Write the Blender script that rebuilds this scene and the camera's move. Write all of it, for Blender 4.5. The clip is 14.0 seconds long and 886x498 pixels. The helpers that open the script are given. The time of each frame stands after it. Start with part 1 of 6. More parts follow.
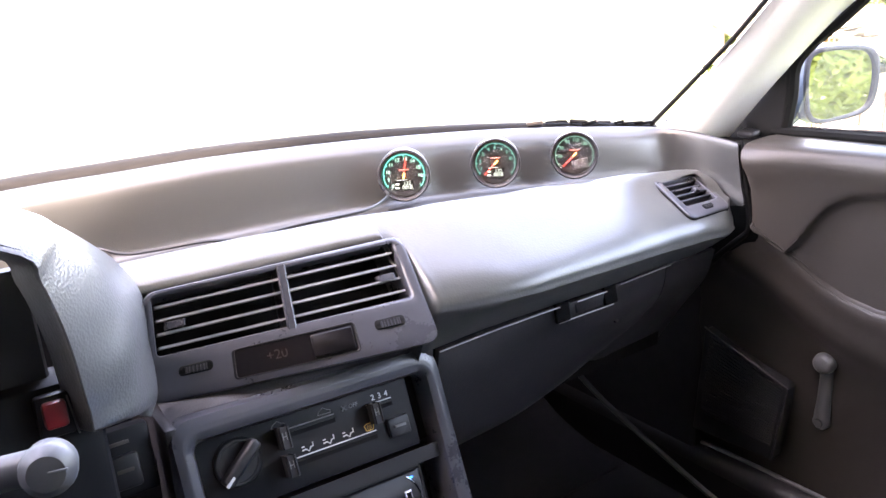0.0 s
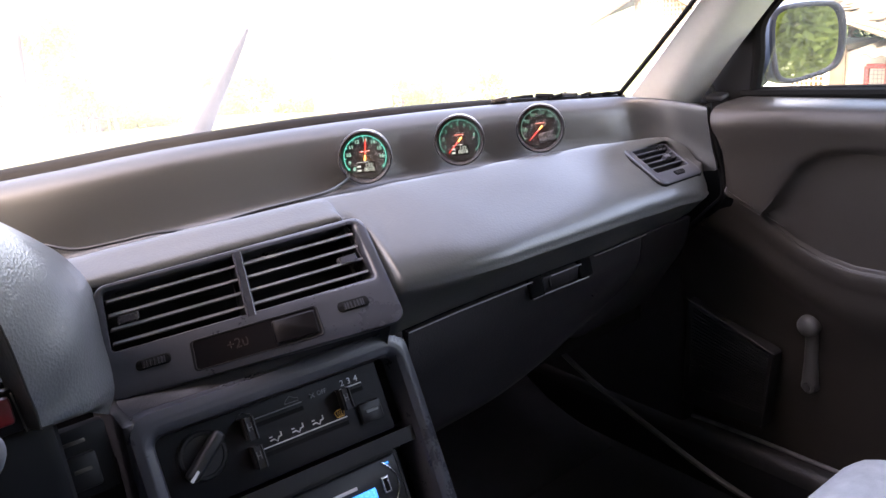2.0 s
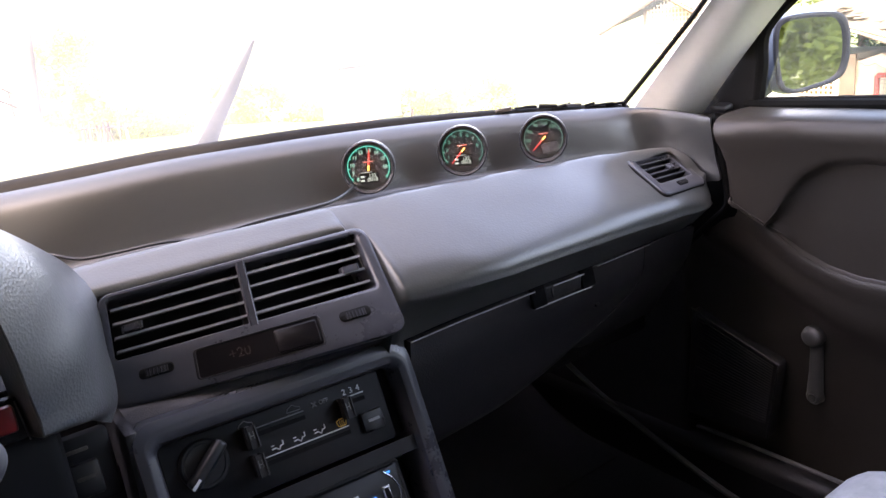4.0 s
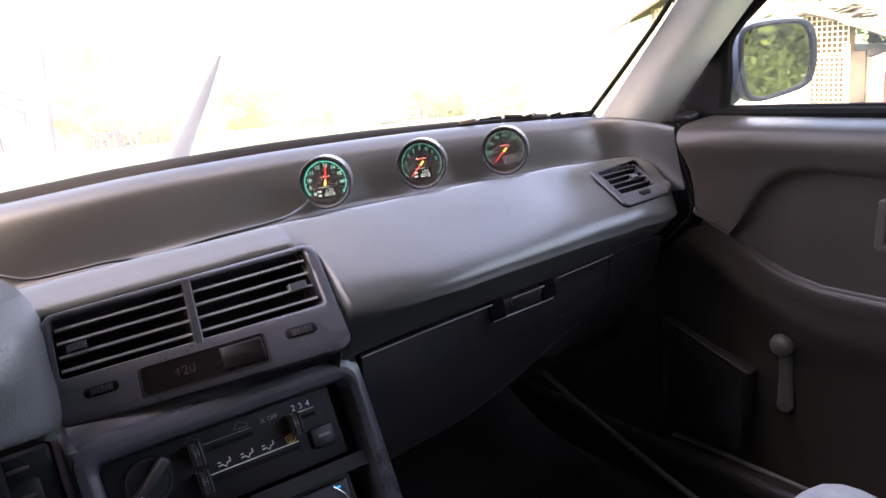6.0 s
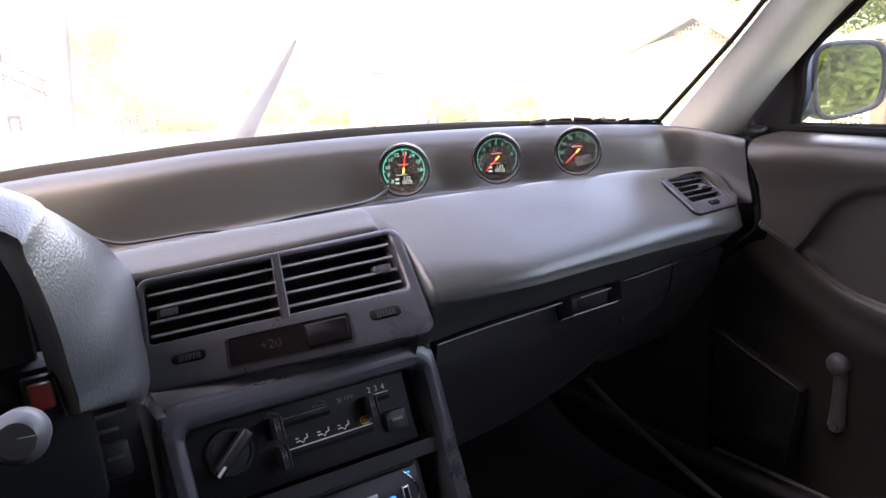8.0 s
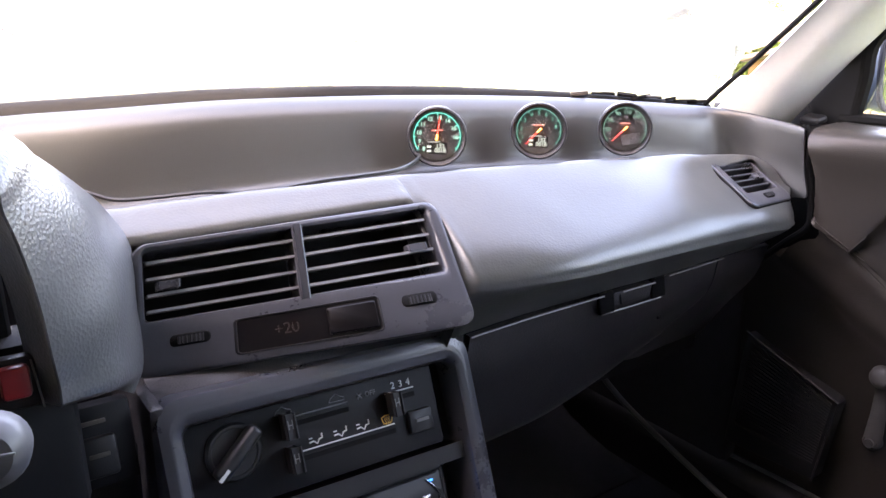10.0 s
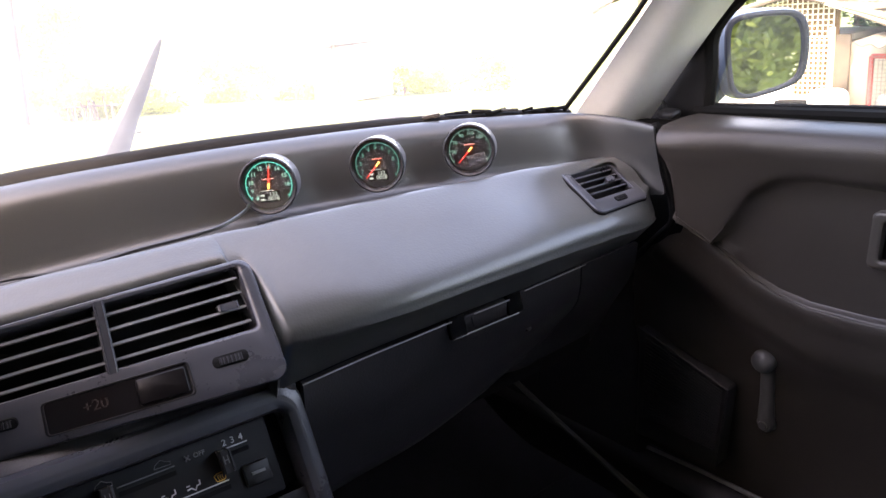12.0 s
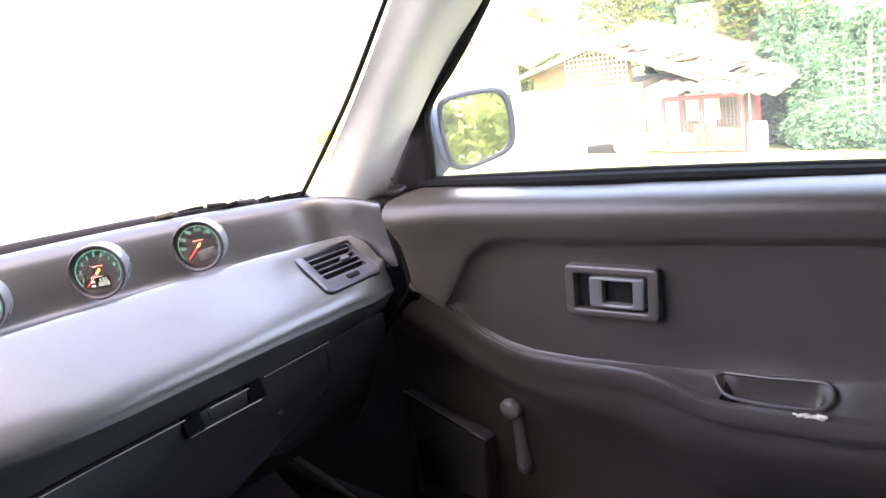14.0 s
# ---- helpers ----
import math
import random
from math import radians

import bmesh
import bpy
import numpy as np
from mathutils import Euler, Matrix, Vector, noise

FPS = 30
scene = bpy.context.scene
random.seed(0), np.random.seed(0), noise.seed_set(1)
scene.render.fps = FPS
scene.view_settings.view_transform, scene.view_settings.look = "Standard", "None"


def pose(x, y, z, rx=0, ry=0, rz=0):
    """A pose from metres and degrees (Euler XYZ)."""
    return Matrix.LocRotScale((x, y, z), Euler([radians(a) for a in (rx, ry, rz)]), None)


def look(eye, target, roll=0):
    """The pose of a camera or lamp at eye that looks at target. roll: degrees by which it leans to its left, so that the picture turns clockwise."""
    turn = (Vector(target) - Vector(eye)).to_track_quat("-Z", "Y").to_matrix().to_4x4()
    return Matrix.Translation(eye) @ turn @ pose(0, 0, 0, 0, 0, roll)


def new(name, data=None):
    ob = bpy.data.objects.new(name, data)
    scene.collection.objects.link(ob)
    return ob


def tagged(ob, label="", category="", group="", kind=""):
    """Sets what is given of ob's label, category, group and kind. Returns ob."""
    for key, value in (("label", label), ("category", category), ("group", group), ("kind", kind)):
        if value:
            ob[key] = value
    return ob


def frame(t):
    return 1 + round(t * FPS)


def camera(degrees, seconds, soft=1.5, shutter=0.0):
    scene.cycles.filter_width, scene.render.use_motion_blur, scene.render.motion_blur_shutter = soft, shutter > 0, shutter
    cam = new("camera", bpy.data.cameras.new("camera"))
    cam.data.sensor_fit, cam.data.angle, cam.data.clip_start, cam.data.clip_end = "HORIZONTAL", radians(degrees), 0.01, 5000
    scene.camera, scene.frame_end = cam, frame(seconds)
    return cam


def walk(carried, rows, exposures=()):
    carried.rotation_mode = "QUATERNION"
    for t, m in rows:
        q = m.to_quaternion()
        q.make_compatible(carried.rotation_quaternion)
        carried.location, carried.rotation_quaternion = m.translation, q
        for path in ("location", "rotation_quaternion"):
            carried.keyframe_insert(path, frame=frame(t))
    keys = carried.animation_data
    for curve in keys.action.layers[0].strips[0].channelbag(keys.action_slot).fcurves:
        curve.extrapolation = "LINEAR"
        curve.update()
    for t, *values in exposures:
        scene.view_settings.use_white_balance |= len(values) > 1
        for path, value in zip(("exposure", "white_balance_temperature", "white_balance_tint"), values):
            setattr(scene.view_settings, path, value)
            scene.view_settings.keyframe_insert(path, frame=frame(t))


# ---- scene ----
# ---------------------------------------------------------------- camera and its walk
cam = camera(60.0, 14.0, soft=1.5)
# seconds, eye (x to the passenger side, y to the bonnet, z up), yaw, pitch, roll
CAMERA_ROWS = [
    (0, -0.2817, -0.6389, 1.0913, -35.16, -17.34, -2.47),
    (0.5, -0.2608, -0.6227, 1.0674, -34.53, -18.27, -4.26),
    (1, -0.2457, -0.6460, 1.0606, -34.07, -16.68, -5.22),
    (1.5, -0.2758, -0.6349, 1.0630, -35.63, -16.30, -3.42),
    (2, -0.2489, -0.6479, 1.0585, -35.49, -17.26, -5.88),
    (2.5, -0.2358, -0.6656, 1.0666, -34.81, -16.36, -6.93),
    (3, -0.2554, -0.6539, 1.0699, -34.61, -16.30, -5.86),
    (3.2, -0.2470, -0.6558, 1.0629, -34.91, -16.35, -6.06),
    (5.3, -0.2445, -0.6546, 1.0593, -34.23, -16.56, -5.32),
    (5.5, -0.2425, -0.6642, 1.0651, -34.04, -15.99, -5.34),
    (6, -0.1893, -0.6949, 1.0679, -33.86, -16.33, -6.79),
    (6.5, -0.2317, -0.6709, 1.0568, -34.19, -15.80, -4.27),
    (7, -0.2418, -0.6654, 1.0593, -34.02, -15.76, -3.91),
    (7.5, -0.2474, -0.6596, 1.0538, -34.01, -15.85, -3.38),
    (8, -0.2630, -0.6538, 1.0583, -33.59, -15.72, -3.09),
    (8.2, -0.2584, -0.6550, 1.0613, -33.62, -15.86, -3.17),
    (10.3, -0.2600, -0.5279, 1.0332, -35.77, -17.66, 1.26),
    (10.5, -0.2466, -0.5380, 1.0402, -35.69, -17.77, 0.43),
    (11, -0.1841, -0.5833, 1.0616, -34.84, -18.17, -3.63),
    (11.5, -0.1453, -0.6145, 1.0720, -34.39, -18.22, -5.33),
    (12, -0.1110, -0.6397, 1.0775, -34.98, -18.19, -5.80),
    (12.5, -0.0690, -0.6830, 1.0610, -37.41, -17.16, -6.10),
    (13, -0.0197, -0.7500, 1.0844, -43.93, -16.48, -8.07),
    (13.5, -0.0216, -0.7595, 1.0892, -47.18, -15.16, -9.39),
    (14, -0.0228, -0.7662, 1.0926, -46.83, -14.98, -9.20),
]


def eye_pose(x, y, z, yaw, pitch, roll):
    return pose(x, y, z, 90 + pitch, 0, yaw) @ pose(0, 0, 0, 0, 0, roll)


EXPOSURES = [(t, stops, 8200, 26) for t, stops in ((0.0, 5.8), (0.5, 5.4), (1.5, 4.75), (3.0, 4.5), (8.0, 4.45), (10.4, 5.2), (11.0, 4.75), (11.5, 4.5), (12.5, 4.4), (13.0, 5.05), (14.0, 5.4))]
walk(cam, [(row[0], eye_pose(*row[1:])) for row in CAMERA_ROWS], EXPOSURES)

# ---------------------------------------------------------------- world, sun, light
SUN_ELEVATION, SUN_AZIMUTH = radians(45), radians(224)   # azimuth clockwise from +y (the bonnet)
world = bpy.data.worlds.new("sky")
world.use_nodes = True
scene.world = world
wn = world.node_tree.nodes
sky = wn.new("ShaderNodeTexSky")
sky.sky_type, sky.sun_disc = "NISHITA", False
sky.sun_elevation, sky.sun_rotation = SUN_ELEVATION, SUN_AZIMUTH
sky.air_density, sky.dust_density, sky.ozone_density = 0.9, 4.0, 0.9
wn["Background"].inputs["Strength"].default_value = 0.15
world.node_tree.links.new(sky.outputs["Color"], wn["Background"].inputs["Color"])
sun = new("sun", bpy.data.lights.new("sun", "SUN"))
sun.data.energy, sun.data.angle, sun.data.color = 0.8, radians(3.0), (1.0, 0.97, 0.93)
sun_from = Vector((math.sin(SUN_AZIMUTH) * math.cos(SUN_ELEVATION), math.cos(SUN_AZIMUTH) * math.cos(SUN_ELEVATION), math.sin(SUN_ELEVATION)))
sun.matrix_world = look(sun_from * 30, (0, 0, 0))

# ---------------------------------------------------------------- materials


def material(name, color, rough=0.5, metal=0.0, vary=0.12, scale=30.0, grain=0.0, grain_scale=900.0, specular=0.5, wear=0.0, scatter=0.0, grain_kind="voronoi", translucent=0.0):
    """A surface with blotches at two scales, an even or leathery grain, and roughness that varies with them."""
    m = bpy.data.materials.new(name)
    m.use_nodes = True
    n, l = m.node_tree.nodes, m.node_tree.links
    b = n["Principled BSDF"]
    b.inputs["Metallic"].default_value = metal
    b.inputs["Specular IOR Level"].default_value = specular
    co = n.new("ShaderNodeTexCoord")
    big, fine = n.new("ShaderNodeTexNoise"), n.new("ShaderNodeTexNoise")
    big.inputs["Scale"].default_value, big.inputs["Detail"].default_value = scale, 5.0
    fine.inputs["Scale"].default_value, fine.inputs["Detail"].default_value = scale * 14, 3.0
    for tex in (big, fine):
        l.new(co.outputs["Object"], tex.inputs["Vector"])
    both = n.new("ShaderNodeMath")
    both.operation = "MULTIPLY_ADD"
    both.inputs[1].default_value = 0.35
    l.new(fine.outputs["Fac"], both.inputs[0])
    l.new(big.outputs["Fac"], both.inputs[2])
    ramp = n.new("ShaderNodeMapRange")
    ramp.inputs["From Min"].default_value, ramp.inputs["From Max"].default_value = 0.4, 0.95
    ramp.inputs["To Min"].default_value, ramp.inputs["To Max"].default_value = 1 - vary, 1 + vary
    l.new(both.outputs[0], ramp.inputs["Value"])
    tone = n.new("ShaderNodeMix")
    tone.data_type, tone.blend_type = "RGBA", "MULTIPLY"
    tone.inputs["Factor"].default_value = 1.0
    tone.inputs["A"].default_value = (*color, 1)
    l.new(ramp.outputs["Result"], tone.inputs["B"])
    last = tone.outputs["Result"]
    if scatter:
        info, spread, again = n.new("ShaderNodeObjectInfo"), n.new("ShaderNodeMapRange"), n.new("ShaderNodeMix")
        spread.inputs["To Min"].default_value, spread.inputs["To Max"].default_value = 1 - scatter, 1 + scatter
        l.new(info.outputs["Random"], spread.inputs["Value"])
        again.data_type, again.blend_type = "RGBA", "MULTIPLY"
        again.inputs["Factor"].default_value = 1.0
        l.new(last, again.inputs["A"])
        l.new(spread.outputs["Result"], again.inputs["B"])
        last = again.outputs["Result"]
    l.new(last, b.inputs["Base Color"])
    r = n.new("ShaderNodeMapRange")
    r.inputs["From Min"].default_value, r.inputs["From Max"].default_value = 0.4, 0.95
    r.inputs["To Min"].default_value, r.inputs["To Max"].default_value = max(0.02, rough - 0.06 - wear), min(1, rough + (0.06 if rough else 0.02))
    l.new(both.outputs[0], r.inputs["Value"])
    l.new(r.outputs["Result"], b.inputs["Roughness"])
    if grain:
        g = n.new("ShaderNodeTexVoronoi" if grain_kind == "voronoi" else "ShaderNodeTexNoise")
        g.inputs["Scale"].default_value = grain_scale
        l.new(co.outputs["Object"], g.inputs["Vector"])
        bump = n.new("ShaderNodeBump")
        bump.inputs["Strength"].default_value, bump.inputs["Distance"].default_value = grain, 0.0008
        l.new(g.outputs[0], bump.inputs["Height"])
        l.new(bump.outputs["Normal"], b.inputs["Normal"])
    if translucent:
        b.inputs["Transmission Weight"].default_value = 0.0
        t, mix, out = n.new("ShaderNodeBsdfTranslucent"), n.new("ShaderNodeMixShader"), n["Material Output"]
        l.new(last, t.inputs["Color"])
        mix.inputs["Fac"].default_value = translucent
        l.new(b.outputs["BSDF"], mix.inputs[1])
        l.new(t.outputs["BSDF"], mix.inputs[2])
        l.new(mix.outputs["Shader"], out.inputs["Surface"])
    return m


def glowing(name, color, strength, base=(0.02, 0.02, 0.02)):
    m = material(name, base, 0.3, vary=0.05)
    b = m.node_tree.nodes["Principled BSDF"]
    b.inputs["Emission Color"].default_value, b.inputs["Emission Strength"].default_value = (*color, 1), strength
    return m


def clear_glass(name, dust, tint=(1, 1, 1), gloss=0.02):
    """A thin pane: it lets light straight through, mirrors a little by Fresnel, and a film of dust scatters some of it."""
    m = bpy.data.materials.new(name)
    m.use_nodes = True
    n, l = m.node_tree.nodes, m.node_tree.links
    n.remove(n["Principled BSDF"])
    out = n["Material Output"]
    clear, shine, film, back, veil = (n.new("ShaderNodeBsdf" + k) for k in ("Transparent", "Glossy", "Diffuse", "Translucent", "Transparent"))
    n.remove(veil)
    clear.inputs["Color"].default_value = (*tint, 1)
    shine.inputs["Roughness"].default_value = gloss
    film.inputs["Color"].default_value = back.inputs["Color"].default_value = (0.72, 0.7, 0.66, 1)
    facing, fresnel = n.new("ShaderNodeLayerWeight"), n.new("ShaderNodeMath")
    facing.inputs["Blend"].default_value = 0.5
    fresnel.operation = "POWER"
    fresnel.inputs[1].default_value = 4.0
    l.new(facing.outputs["Facing"], fresnel.inputs[0])
    a, b, c = (n.new("ShaderNodeMixShader") for _ in range(3))
    l.new(fresnel.outputs[0], a.inputs["Fac"])
    l.new(clear.outputs["BSDF"], a.inputs[1])
    l.new(shine.outputs["BSDF"], a.inputs[2])
    b.inputs["Fac"].default_value = 0.5
    l.new(film.outputs["BSDF"], b.inputs[1])
    l.new(back.outputs["BSDF"], b.inputs[2])
    co, tex, amount = n.new("ShaderNodeTexCoord"), n.new("ShaderNodeTexNoise"), n.new("ShaderNodeMapRange")
    tex.inputs["Scale"].default_value, tex.inputs["Detail"].default_value = 9.0, 6.0
    l.new(co.outputs["Object"], tex.inputs["Vector"])
    l.new(tex.outputs["Fac"], amount.inputs["Value"])
    amount.inputs["From Min"].default_value, amount.inputs["From Max"].default_value = 0.3, 0.7
    amount.inputs["To Min"].default_value, amount.inputs["To Max"].default_value = dust * 0.6, dust * 1.4
    l.new(amount.outputs["Result"], c.inputs["Fac"])
    l.new(a.outputs["Shader"], c.inputs[1])
    l.new(b.outputs["Shader"], c.inputs[2])
    l.new(c.outputs["Shader"], out.inputs["Surface"])
    return m


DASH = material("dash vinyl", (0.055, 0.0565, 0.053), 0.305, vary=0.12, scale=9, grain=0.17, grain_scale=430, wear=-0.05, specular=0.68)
# hood: dash vinyl with a lighter base, standing in for strong light on it
HOOD = material("hood vinyl in lit tone", (0.080, 0.0815, 0.081), 0.30, specular=0.90, vary=0.09, scale=9, grain=0.34, grain_scale=400, wear=-0.04)
# shelf: vinyl darkened in its base colour for the shade in the recess
SHELF = material("shaded shelf vinyl", (0.0195, 0.0210, 0.0212), 0.32, specular=0.72, wear=-0.04, vary=0.08, scale=9, grain=0.2, grain_scale=900, grain_kind="noise")
# low parts: base colour darkened to carry the shade low in the cabin
DASH_DARK = material("shaded lower dash vinyl", (0.022, 0.0202, 0.0215), 0.42, vary=0.12, scale=12, grain=0.25, grain_scale=480)
BEZEL = material("vent plastic", (0.040, 0.041, 0.048), 0.30, vary=0.08, scale=25, grain=0.06, grain_scale=900, grain_kind="noise")
BLACK = material("black plastic", (0.010, 0.010, 0.011), 0.45, vary=0.15, scale=40, grain=0.1, specular=0.35)
MARK_RED = glowing("dim red print", (1.0, 0.28, 0.24), 0.045)
PANEL_BLACK = material("matt black panel", (0.007, 0.007, 0.008), 0.6, vary=0.15, scale=40, specular=0.2)
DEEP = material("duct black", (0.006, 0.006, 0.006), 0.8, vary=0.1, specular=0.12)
SLAT = material("slat plastic", (0.17, 0.17, 0.175), 0.34, vary=0.10, scale=60)
RUBBER = material("black rubber", (0.008, 0.008, 0.008), 0.8, vary=0.2, scale=80, grain=0.3, specular=0.12)
HOLE = material("pocket shade black", (0.006, 0.006, 0.006), 0.9, vary=0.1, scale=20, specular=0.05)
DOOR = material("door vinyl", (0.040, 0.0335, 0.0285), 0.36, vary=0.08, scale=6, specular=0.36, grain=0.18, grain_scale=700, wear=0.0)
DOOR_HARD = material("door hard plastic", (0.056, 0.048, 0.041), 0.36, vary=0.08, scale=20, grain=0.1)
PILLAR = material("pale pillar trim", (0.71, 0.70, 0.655), 0.6, vary=0.06, scale=9, grain=0.2, grain_scale=500)
CARPET = material("charcoal carpet", (0.012, 0.011, 0.013), 0.95, vary=0.5, scale=60, grain=1.0, grain_scale=800, grain_kind="noise")
SEAT = material("grey seat cloth", (0.40, 0.41, 0.42), 0.9, vary=0.15, scale=60, grain=0.8, grain_scale=900, grain_kind="noise")
CABIN_DARK = material("dark cabin cloth", (0.11, 0.108, 0.108), 0.95, vary=0.15, scale=40)
LINER = material("headliner cloth", (0.42, 0.41, 0.39), 0.95, vary=0.05, scale=30)
PAINT = material("pale blue car paint", (0.10, 0.135, 0.18), 0.25, vary=0.03, scale=5)
MIRROR_RIM = material("slate mirror rim", (0.018, 0.022, 0.030), 0.55, vary=0.08, scale=20, specular=0.12)
TYRE = material("tyre rubber", (0.02, 0.02, 0.02), 0.8, vary=0.2)
MIRROR = material("mirror glass", (0.9, 0.9, 0.9), 0.0, metal=1.0, vary=0.01)
WINDSCREEN = clear_glass("dusty windscreen", 0.13)
SIDE_GLASS = clear_glass("side window glass", 0.035, tint=(0.93, 0.97, 0.96))
GAUGE_LENS = clear_glass("gauge lens", 0.004)
SMOKED = material("smoked display window", (0.005, 0.004, 0.0045), 0.35, vary=0.05, specular=0.2)
WHITE_INK = material("white print", (0.55, 0.55, 0.55), 0.5, vary=0.05)
AMBER_INK = material("amber print", (0.75, 0.42, 0.06), 0.5, vary=0.05)
GREY_INK = material("faded grey print", (0.15, 0.15, 0.15), 0.5, vary=0.05)
CHROME = material("dull chrome", (0.6, 0.6, 0.62), 0.25, metal=1.0, vary=0.05)
GREY_PLASTIC = material("mid grey plastic", (0.092, 0.088, 0.085), 0.42, vary=0.08, scale=30)
WIPER_GREY = material("weathered wiper paint", (0.030, 0.033, 0.040), 0.5, vary=0.15, scale=30)
STALK_GREY = material("grey stalk plastic", (0.07, 0.07, 0.075), 0.45, vary=0.1)
RED_LENS = material("red hazard button", (0.20, 0.012, 0.014), 0.35, vary=0.08)
GAUGE_FACE = material("gauge face", (0.036, 0.035, 0.036), 0.35, vary=0.05)
GAUGE_RIM = material("gauge rim", (0.016, 0.016, 0.018), 0.42, vary=0.06, specular=0.3)
DISPLAY_GREY = material("unlit gauge display", (0.10, 0.10, 0.105), 0.3, vary=0.06)
GAUGE_CUP = material("gauge housing", (0.11, 0.11, 0.115), 0.28, vary=0.06)
TEAL = glowing("teal backlit print", (0.06, 0.72, 0.60), 0.10)
TEAL_MID = glowing("half-lit teal print", (0.14, 0.66, 0.56), 0.050)
TEAL_DIM = glowing("dim pale backlit print", (0.24, 0.60, 0.52), 0.045)
NEEDLE = glowing("red needle", (1.0, 0.06, 0.04), 0.14)
HUB = glowing("orange needle hub", (1.0, 0.40, 0.08), 0.28)
PALE_TEAL = glowing("pale teal figures", (0.35, 0.85, 0.76), 0.075)
LCD = glowing("pale lcd digits", (0.6, 0.8, 0.78), 0.055)
DIGITS = glowing("dim orange digits", (1.0, 0.42, 0.25), 0.0008)
BLUE_SCREEN = glowing("blue radio screen", (0.0, 0.20, 0.95), 0.16)
# pale colours for edge highlights, drawn as thin strips on seams and sill
SEAM_HIGHLIGHT = material("pale seam highlight", (0.34, 0.33, 0.32), 0.45, vary=0.25, scale=90)
SILL_HIGHLIGHT = material("pale sill highlight", (0.16, 0.155, 0.155), 0.4, vary=0.25, scale=90)
TORN = material("torn foam", (0.55, 0.50, 0.42), 0.9, vary=0.2, scale=120, grain=0.8, grain_kind="noise")
WIRE = material("black cable", (0.012, 0.012, 0.012), 0.4, vary=0.1)
GROUND = material("dry grass ground", (0.065, 0.088, 0.020), 0.95, vary=0.35, scale=0.8, grain=0.5, grain_scale=20, grain_kind="noise")
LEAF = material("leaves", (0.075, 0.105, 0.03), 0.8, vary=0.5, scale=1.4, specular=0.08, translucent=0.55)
# the same foliage twice more: sunlight painted paler, then shade painted bluer
LEAF_SUN = material("leaves with sunlight in colour", (0.24, 0.28, 0.075), 0.8, vary=0.5, scale=1.4, specular=0.08, translucent=0.55)
LEAF_BLUE = material("leaves with shade in colour", (0.050, 0.105, 0.065), 0.8, vary=0.5, scale=1.4, specular=0.08, translucent=0.5)
BARK = material("bark", (0.12, 0.09, 0.07), 0.9, vary=0.3, scale=6)
LIMEWASH = material("limewashed wall", (0.74, 0.72, 0.67), 0.85, vary=0.12, scale=1.5)
BEIGE_WALL = material("beige shed wall", (0.30, 0.25, 0.20), 0.85, vary=0.15, scale=2)
HOUSE_WALL = material("white house wall", (0.60, 0.60, 0.60), 0.8, vary=0.05, scale=1)
LATTICE = material("white lattice wood", (0.50, 0.46, 0.36), 0.7, vary=0.15, scale=8)
ROOF_TIN = material("weathered roof sheet", (0.075, 0.066, 0.052), 0.6, vary=0.2, scale=3)
OLD_WOOD = material("old dark wood", (0.075, 0.058, 0.042), 0.85, vary=0.25, scale=6)
RED_WOOD = material("red cage paint", (0.26, 0.03, 0.028), 0.6, vary=0.2, scale=8)
BOARD = material("brown board", (0.28, 0.13, 0.05), 0.7, vary=0.2, scale=5)
WIRE_MESH = material("wire mesh", (0.10, 0.10, 0.10), 0.5, metal=0.5, vary=0.1)
WHITE_DRUM = material("white plastic drum", (0.7, 0.7, 0.68), 0.5, vary=0.08)
DARK_GLASS = material("dark window pane", (0.012, 0.013, 0.015), 0.5, specular=0.1, vary=0.05)
GABLE_BACK = material("brown gable boards", (0.12, 0.070, 0.028), 0.8, vary=0.25, scale=4)
DARK_RAIL = material("dark painted rail", (0.014, 0.014, 0.016), 0.8, specular=0.1, vary=0.15, scale=6)
# pole grey taken far down, so the colour carries its shade
CONCRETE = material("grey pole with shade in colour", (0.030, 0.030, 0.033), 0.85, vary=0.12, scale=3)

# ---------------------------------------------------------------- builders


def part(name, bm, mat, parent=None, label="", sharp=38):
    """Links a bmesh as one mesh object under a thing or a part."""
    me = bpy.data.meshes.new(name)
    bmesh.ops.recalc_face_normals(bm, faces=bm.faces)
    bm.to_mesh(me)
    bm.free()
    me.materials.append(mat)
    me.shade_smooth()
    me.set_sharp_from_angle(angle=radians(sharp))
    ob = new(name, me)
    if parent is not None:
        ob.parent = parent
    if label:
        ob["label"] = label
    return ob


def thing(name, label, category, group="", at=(0, 0, 0), kind=""):
    ob = new(name)
    ob.empty_display_size = 0.02
    ob.location = at
    return tagged(ob, label, category, group, kind)


def settle(ob):
    """Moves the children's meshes so that an Empty away from the origin keeps their world places."""
    for child in ob.children:
        child.matrix_parent_inverse = Matrix.Translation(-Vector(ob.location))
    return ob


def smooth_curve(points, per=6):
    """A Catmull-Rom curve through the points."""
    p = [Vector(q) for q in points]
    p = [2 * p[0] - p[1], *p, 2 * p[-1] - p[-2]]
    out = []
    for i in range(1, len(p) - 2):
        a, b, c, d = p[i - 1:i + 3]
        for k in range(per):
            t = k / per
            out.append(0.5 * (2 * b + (c - a) * t + (2 * a - 5 * b + 4 * c - d) * t * t + (3 * b - a - 3 * c + d) * t ** 3))
    out.append(p[-2])
    return out


